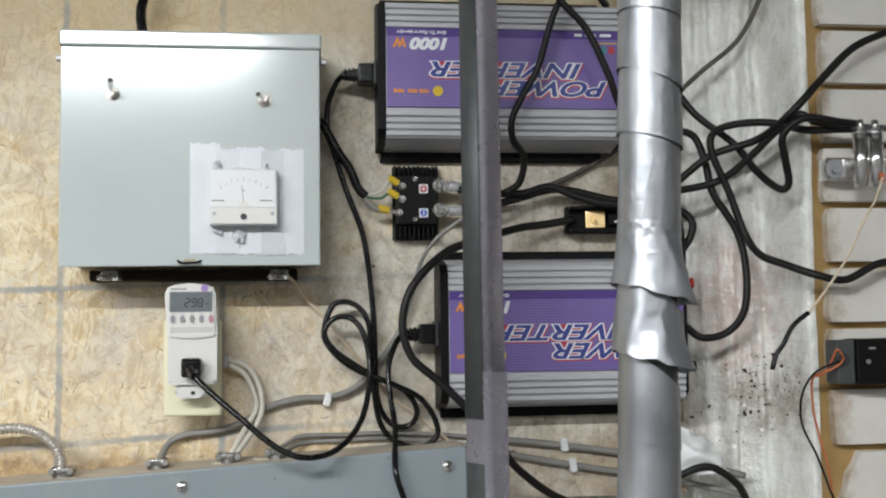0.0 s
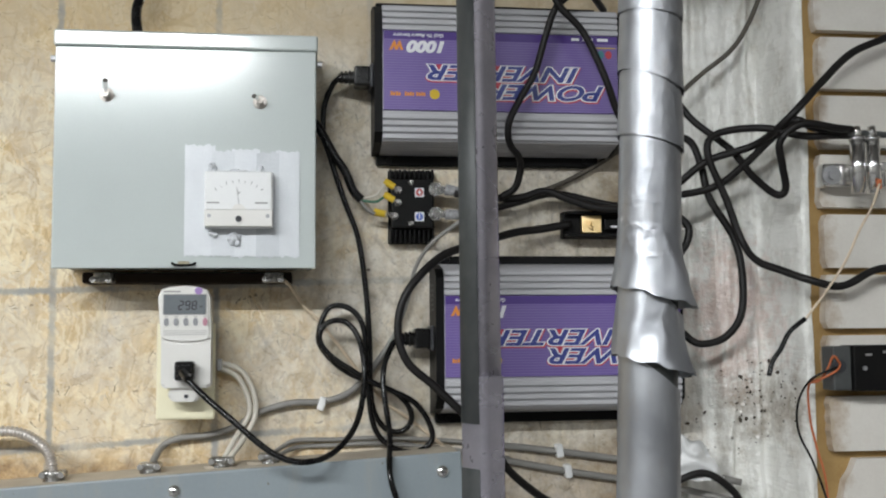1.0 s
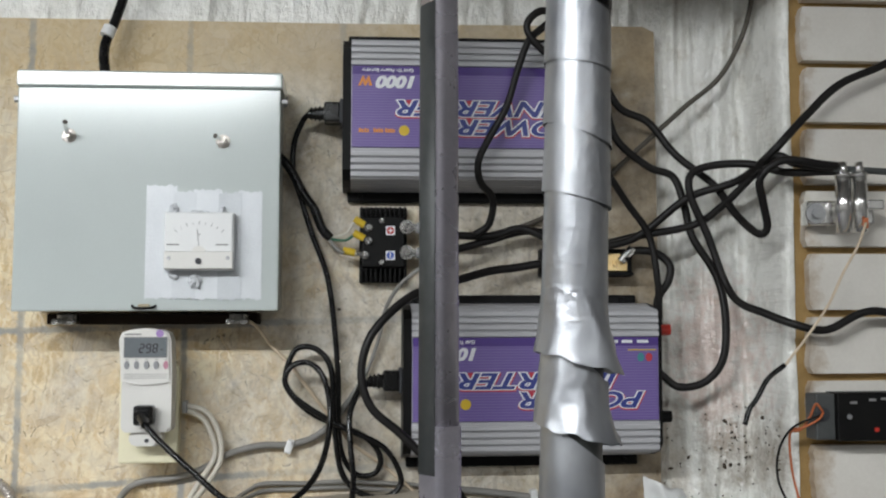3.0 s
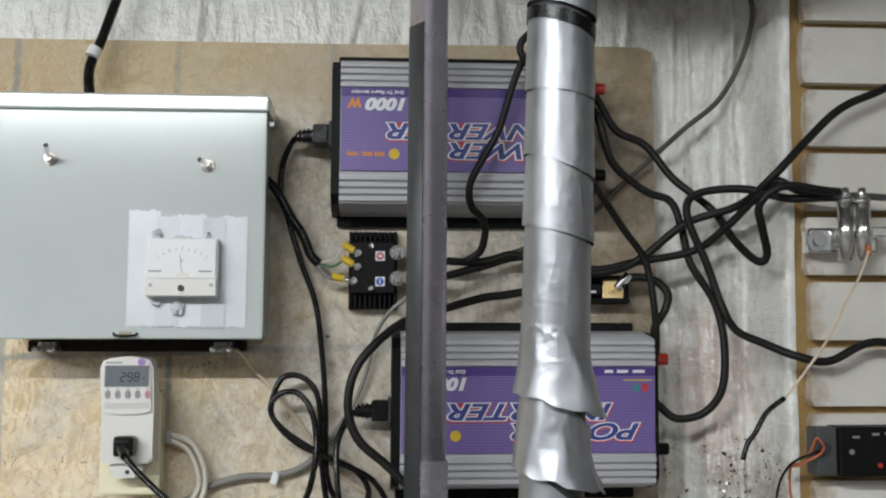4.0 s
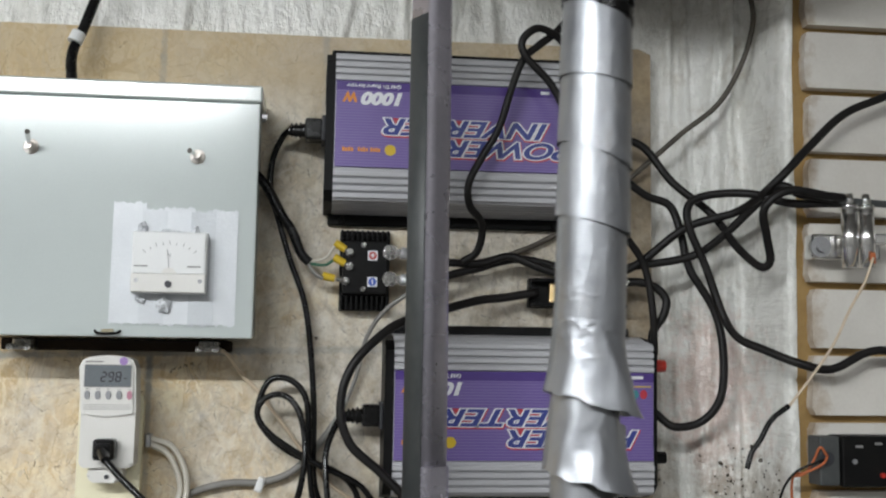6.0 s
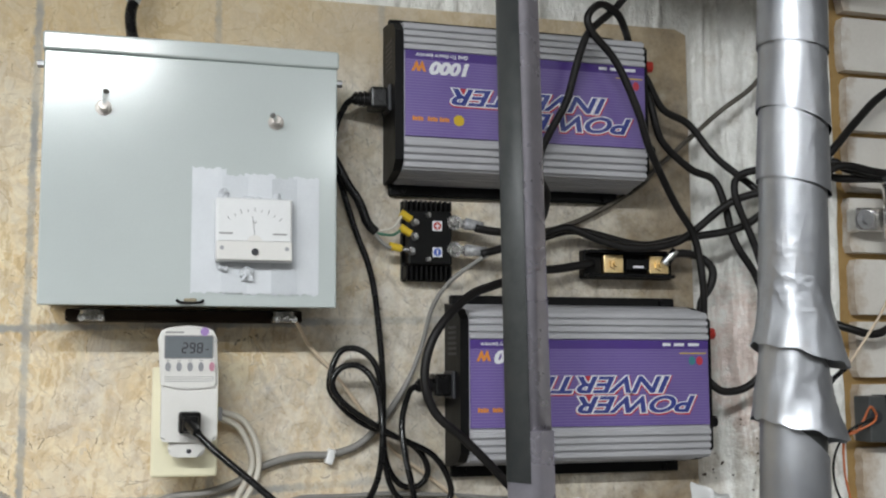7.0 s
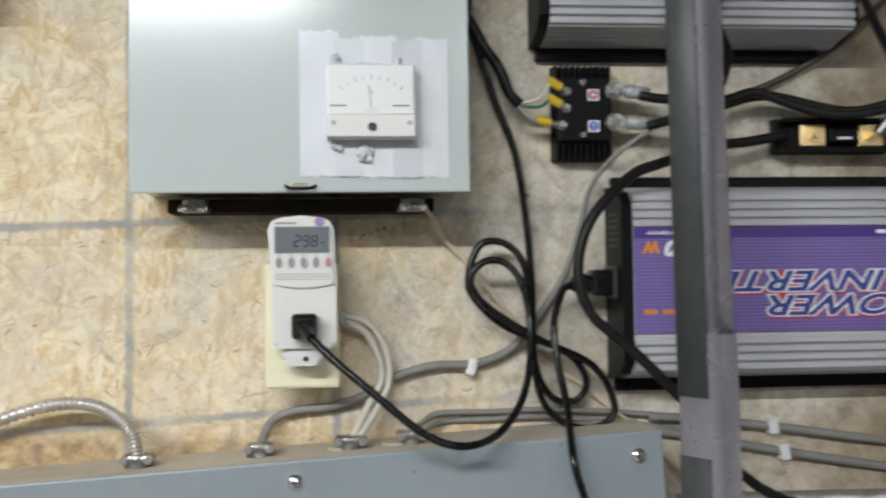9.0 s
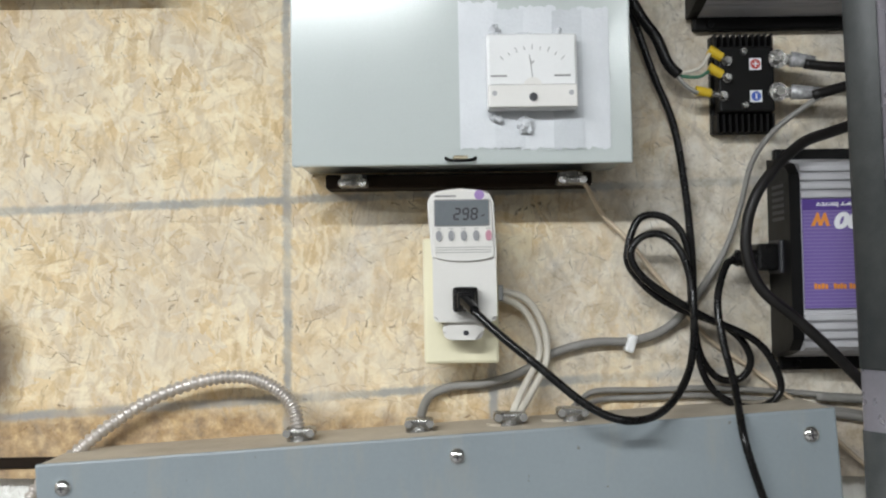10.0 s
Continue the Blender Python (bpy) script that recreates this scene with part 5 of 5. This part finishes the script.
cable("grey_cable", [(0.123, -0.048, 1.088), (0.133, -0.012, 1.112), (0.155, -0.009, 1.122), (0.187, -0.009, 1.125), (0.219, -0.009, 1.134), (0.251, -0.009, 1.152), (0.289, -0.009, 1.162), (0.326, -0.009, 1.163), (0.359, -0.009, 1.174), (0.386, -0.009, 1.201), (0.414, -0.01, 1.243), (0.431, -0.012, 1.286), (0.441, -0.02, 1.328), (0.46, -0.03, 1.358), (0.49, -0.035, 1.381), (0.502, -0.039, 1.3885)], 0.0043, GREYCABLE, "grey sheathed cable clipped to the strand board", taper=lambda i: 1.0 if i < 54 else max(0.6, 1.0 - 0.05 * (i - 54)))
cable("white_cable", [(0.2, -0.02, 1.207), (0.222, -0.02, 1.196), (0.235, -0.02, 1.172), (0.237, -0.02, 1.15), (0.223, -0.03, 1.125), (0.207, -0.05, 1.096)], 0.0034, WHITECABLE, "off-white cable from outlet down to panel")
cable("white_cable", [(0.2, -0.021, 1.213), (0.226, -0.02, 1.204), (0.242, -0.02, 1.178), (0.244, -0.02, 1.147), (0.230, -0.03, 1.12), (0.212, -0.05, 1.096)], 0.0034, WHITECABLE, "off-white cable from outlet down to panel")
cable("thin_cable", [(0.259, -0.05, 1.1), (0.277, -0.012, 1.109), (0.294, -0.006, 1.116), (0.343, -0.006, 1.116), (0.396, -0.006, 1.117), (0.477, -0.006, 1.112), (0.56, -0.006, 1.103)], 0.0028, GREYCABLE, "thin grey cable along the strand board")
cable("thin_cable", [(0.268, -0.05, 1.1), (0.294, -0.006, 1.107), (0.342, -0.006, 1.109), (0.396, -0.006, 1.11), (0.477, -0.006, 1.102), (0.56, -0.006, 1.088)], 0.0028, GREYCABLE, "thin grey cable along the strand board")
cable("grey_cable", [(0.5, -0.008, 1.108), (0.552, -0.008, 1.104), (0.625, -0.008, 1.095), (0.707, -0.008, 1.083), (0.775, -0.008, 1.072), (0.85, -0.045, 1.055)], 0.0043, GREYCABLE, "grey sheathed cable clipped to the strand board")
cable("grey_cable", [(0.5, -0.008, 1.095), (0.552, -0.008, 1.086), (0.636, -0.008, 1.07), (0.707, -0.008, 1.058), (0.775, -0.008, 1.046), (0.85, -0.045, 1.03)], 0.0043, GREYCABLE, "grey sheathed cable clipped to the strand board")
for qx, qz, tilt in ((0.325, 1.1605, 18), (0.624, 1.0965, -8), (0.635, 1.0705, -8)):
    q = blocks(((-0.0045, -0.016, -0.0085), (0.0045, -0.0005, 0.0085)), bevel=0.002)
    rod(q, (0, -0.0155, 0.006), (0, -0.0185, 0.006), 0.0022, None, 10)
    bmesh.ops.transform(q, matrix=pose(qx, 0, qz, 0, tilt, 0), verts=q.verts)
    thing("cable_clip", q, WHITE, "white plastic cable clip nailed over a grey cable", "cable clip", "cable clips")
cable("beige_wire", [(0.278, -0.05, 1.311), (0.286, -0.03, 1.305), (0.302, -0.01, 1.282), (0.321, -0.01, 1.263), (0.344, -0.01, 1.234), (0.396, -0.005, 1.168), (0.439, -0.005, 1.136), (0.482, -0.014, 1.1), (0.53, -0.014, 1.054), (0.57, -0.012, 1.02)], 0.0022, BEIGE, "thin beige wire running diagonally down the board", "wire")
cable("sheathed_cable", [(0.309, -0.035, 1.512), (0.322, -0.03, 1.498), (0.34, -0.03, 1.466), (0.353, -0.03, 1.447), (0.363, -0.03, 1.423), (0.373, -0.03, 1.412)], 0.0055, RUBBER, "dark sheathed cable from enclosure to rectifier")
cable("white_wire", [(0.372, -0.03, 1.413), (0.391, -0.035, 1.417), (0.401, -0.036, 1.431)], 0.0017, WHITECABLE, "stripped white wire to ring terminal", "wire", per=8)
cable("green_wire", [(0.372, -0.03, 1.411), (0.39, -0.035, 1.409), (0.4, -0.036, 1.4145)], 0.0017, GREENWIRE, "stripped green wire to ring terminal", "wire", per=8)
cable("black_wire", [(0.37, -0.03, 1.413), (0.379, -0.035, 1.400), (0.389, -0.036, 1.3935)], 0.0022, GREYCABLE, "dark stripped wire to ring terminal", "wire", per=8)
cable("battery_cable", [(0.488, -0.039, 1.4195), (0.514, -0.04, 1.416), (0.569, -0.035, 1.415), (0.604, -0.035, 1.424), (0.637, -0.04, 1.412), (0.677, -0.045, 1.401), (0.725, -0.048, 1.405), (0.757, -0.052, 1.42), (0.805, -0.07, 1.459), (0.857, -0.1, 1.476), (0.878, -0.15, 1.5), (0.922, -0.152, 1.546), (0.962, -0.152, 1.582), (1.022, -0.15, 1.609), (1.112, -0.15, 1.66), (1.3, -0.15, 1.75)], 0.0048, CABLEBLACK, "thick black battery cable crossing to slatted panel", "cable", "black battery cables")
cable("battery_cable", [(0.495, -0.039, 1.3895), (0.528, -0.036, 1.399), (0.565, -0.03, 1.409), (0.62, -0.026, 1.422), (0.7, -0.028, 1.407), (0.75, -0.045, 1.415), (0.815, -0.06, 1.427), (0.846, -0.085, 1.451), (0.87, -0.115, 1.48), (0.884, -0.152, 1.497), (0.903, -0.16, 1.487), (0.935, -0.162, 1.483), (0.952, -0.162, 1.482)], 0.0048, CABLEBLACK, "thick black battery cable ending at chrome clamp", "cable", "black battery cables")
cable("battery_cable", [(0.7, -0.044, 1.62), (0.708, -0.043, 1.608), (0.73, -0.04, 1.574), (0.765, -0.04, 1.557), (0.796, -0.05, 1.515), (0.837, -0.07, 1.475), (0.853, -0.1, 1.436), (0.868, -0.13, 1.41), (0.876, -0.14, 1.416), (0.868, -0.15, 1.443), (0.861, -0.162, 1.47), (0.885, -0.17, 1.489), (0.93, -0.168, 1.485), (0.95, -0.165, 1.484)], 0.0048, CABLEBLACK, "black battery cable from inverter to chrome clamp", "cable", "black battery cables")
cable("battery_cable", [(0.7, -0.044, 1.52), (0.694, -0.03, 1.61), (0.706, -0.05, 1.586), (0.722, -0.048, 1.535), (0.762, -0.045, 1.501), (0.793, -0.047, 1.488), (0.805, -0.052, 1.454), (0.814, -0.055, 1.413), (0.841, -0.06, 1.366), (0.85, -0.065, 1.319), (0.847, -0.065, 1.266), (0.828, -0.055, 1.237), (0.797, -0.05, 1.23), (0.779, -0.044, 1.243), (0.772, -0.044, 1.25)][1:], 0.0048, CABLEBLACK, "black battery cable joining the two inverters", "cable", "black battery cables")
cable("battery_cable", [(0.952, -0.158, 1.479), (0.935, -0.155, 1.479), (0.896, -0.148, 1.479), (0.86, -0.125, 1.492), (0.824, -0.095, 1.494), (0.806, -0.078, 1.485), (0.807, -0.075, 1.459), (0.827, -0.075, 1.412), (0.844, -0.08, 1.359), (0.854, -0.1, 1.332), (0.875, -0.125, 1.318), (0.902, -0.15, 1.304), (0.938, -0.152, 1.298), (0.977, -0.152, 1.316), (1.007, -0.152, 1.318), (1.06, -0.152, 1.301), (1.2, -0.15, 1.25)], 0.0048, CABLEBLACK, "black battery cable sagging across the slatted panel", "cable", "black battery cables")
cable("battery_cable", [(0.735, -0.032, 1.387), (0.747, -0.034, 1.397), (0.772, -0.04, 1.394), (0.788, -0.045, 1.379), (0.786, -0.045, 1.359), (0.773, -0.043, 1.336), (0.7735, -0.044, 1.305)], 0.005, CABLEBLACK, "short black cable from fuse holder to inverter", "cable", "black battery cables")
cable("battery_cable", [(0.547, -0.045, 1.415), (0.564, -0.05, 1.428), (0.567, -0.065, 1.457), (0.549, -0.09, 1.474), (0.546, -0.1, 1.497), (0.559, -0.1, 1.525), (0.579, -0.1, 1.561), (0.593, -0.1, 1.607), (0.606, -0.1, 1.641), (0.624, -0.096, 1.659), (0.647, -0.09, 1.679), (0.67, -0.085, 1.707), (0.672, -0.083, 1.714)], 0.0045, CABLEBLACK, "black cable draped over the inverter front", "cable", "black battery cables")
cable("battery_cable", [(0.681, -0.05, 1.655), (0.662, -0.08, 1.66), (0.647, -0.094, 1.671), (0.621, -0.107, 1.676), (0.603, -0.111, 1.66), (0.608, -0.11, 1.641), (0.639, -0.106, 1.609), (0.665, -0.104, 1.556), (0.685, -0.094, 1.511), (0.729, -0.066, 1.455), (0.759, -0.057, 1.415), (0.770, -0.055, 1.358), (0.774, -0.046, 1.312)], 0.0045, CABLEBLACK, "black cable looped over the inverter and down", "cable", "black battery cables")
cable("thin_cable", [(0.87, -0.065, 1.86), (0.881, -0.067, 1.79), (0.888, -0.067, 1.742), (0.8905, -0.067, 1.707), (0.8775, -0.062, 1.658), (0.853, -0.05, 1.612), (0.817, -0.03, 1.581), (0.784, -0.02, 1.551), (0.735, -0.008, 1.506), (0.713, -0.008, 1.484), (0.668, -0.008, 1.456), (0.618, -0.008, 1.432), (0.562, -0.008, 1.417)], 0.0033, BROWNCABLE, "thin grey-brown cable curving behind the inverter")
cable("thin_wire", [(0.9775, -0.174, 1.418), (0.965, -0.178, 1.391), (0.948, -0.176, 1.361), (0.930, -0.175, 1.325), (0.905, -0.172, 1.289), (0.879, -0.171, 1.257)], 0.0016, BEIGE, "thin pale wire hanging from the chrome clamp", "wire")
cable("wire_end", [(0.880, -0.171, 1.259), (0.86, -0.172, 1.244), (0.847, -0.173, 1.223), (0.838, -0.173, 1.211), (0.832, -0.174, 1.194)], 0.003, RUBBER, "taped black wire end hanging loose", "wire")
cable("thin_wire", [(0.929, -0.156, 1.203), (0.915, -0.158, 1.199), (0.893, -0.152, 1.187), (0.882, -0.142, 1.161), (0.882, -0.14, 1.127), (0.899, -0.14, 1.09), (0.912, -0.14, 1.054), (0.921, -0.14, 1.02), (0.93, -0.13, 0.9)], 0.0014, RUBBER, "thin black wire from the relay box", "wire")
cable("thin_wire", [(0.929, -0.156, 1.205), (0.922, -0.16, 1.198), (0.908, -0.153, 1.189), (0.896, -0.142, 1.181), (0.901, -0.132, 1.14), (0.909, -0.1305, 1.106), (0.92, -0.13, 1.06), (0.925, -0.13, 0.95)], 0.0014, ORANGEWIRE, "thin orange wire from the relay box", "wire")
cable("thin_wire", [(0.929, -0.156, 1.206), (0.920, -0.158, 1.215), (0.916, -0.15, 1.2), (0.905, -0.15, 1.186), (0.892, -0.146, 1.184)], 0.0014, ORANGEWIRE, "short orange wire end", "wire")
cable("cord_end", [(0.73, -0.045, 1.04), (0.77, -0.06, 1.065), (0.796, -0.064, 1.07), (0.822, -0.066, 1.055), (0.84, -0.066, 1.03), (0.857, -0.06, 0.96)], 0.0048, CABLEBLACK, "black cable arching low over the plastic sheeting")


hook = base("slat_hook", (1.035, -0.125, 1.735), "dark wire hook hung in the slatted panel", "hook")
part("arm", rods(((1.028, -0.1295, 1.738), (1.245, -0.1295, 1.747), 0.004)), DARKSTEEL, hook)
part("bracket", blocks(((1.095, -0.1335, 1.728), (1.101, -0.1245, 1.75)), bevel=0.001), DARKSTEEL, hook)
cable("coiled_cable", [(1.105, -0.139, 1.733), (1.075, -0.1385, 1.722), (1.053, -0.138, 1.695), (1.045, -0.138, 1.65), (1.061, -0.138, 1.613), (1.105, -0.138, 1.595), (1.155, -0.138, 1.63), (1.165, -0.138, 1.69), (1.135, -0.139, 1.732)], 0.0045, CABLEBLACK, "black cable coil hung on the slatted panel hook")


def armoured_cable():
    pts = [(-0.24, -0.05, 0.99), (-0.228, -0.035, 1.035), (-0.195, -0.025, 1.067), (-0.159, -0.022, 1.095), (-0.117, -0.025, 1.119), (-0.069, -0.032, 1.134), (-0.032, -0.038, 1.136), (-0.005, -0.045, 1.126), (0.011, -0.05, 1.110), (0.017, -0.055, 1.088)]
    bm = sweep(bmesh.new(), pts, 0.0058, 10, 26, 1.0, lambda i: 1.12 if (i // 2) % 2 else 0.82)
    thing("armoured_cable", bm, ARMOUR, "flexible armoured steel cable arching into the panel", "cable", "", "", True)


armoured_cable()

# ---- scraps ----
flap = bmesh.new()
rows = []
for i in range(13):
    row = []
    for j in range(13):
        u, w = i / 12, j / 12
        x, z = 0.752 + 0.075 * u * (1 - 0.35 * w), 1.062 + 0.062 * w - 0.02 * u * w
        row.append(flap.verts.new((x, -0.045 - 0.02 * math.sin(u * 3) + 0.014 * noise.noise(Vector((u * 4, w * 4, 2))), z + 0.008 * noise.noise(Vector((u * 3, 5, w * 5))))))
    rows.append(row)
for i in range(12):
    for j in range(12):
        flap.faces.new((rows[i][j], rows[i + 1][j], rows[i + 1][j + 1], rows[i][j + 1]))
thing("torn_plastic_flap", flap, WHITE, "torn crumpled white plastic flap", "plastic scrap", "", "", True)

crumbs = bmesh.new()
rnd = random.Random(5)
for k in range(110):
    near = k < 60
    x = rnd.gauss(0.88, 0.017) if near else rnd.uniform(0.79, 0.9)
    z = rnd.gauss(1.157, 0.022) if near else rnd.uniform(1.09, 1.2)
    r = rnd.uniform(0.0005, 0.0016) if k % 6 else rnd.uniform(0.0018, 0.0034)
    x = min(max(x, 0.795), 0.903)
    bmesh.ops.create_icosphere(crumbs, subdivisions=1, radius=1.0, matrix=Matrix.Translation((x, sheet_depth(x, z) - 0.001, z)) @ Euler((0, rnd.uniform(0, 3), 0)).to_matrix().to_4x4() @ Matrix.Diagonal((r * rnd.uniform(0.5, 1), 0.0015, r * rnd.uniform(0.8, 1.6), 1)))
thing("debris_flecks", crumbs, CRUMB, "dark flecks of debris stuck to the plastic sheeting", "debris", "", "stuff")
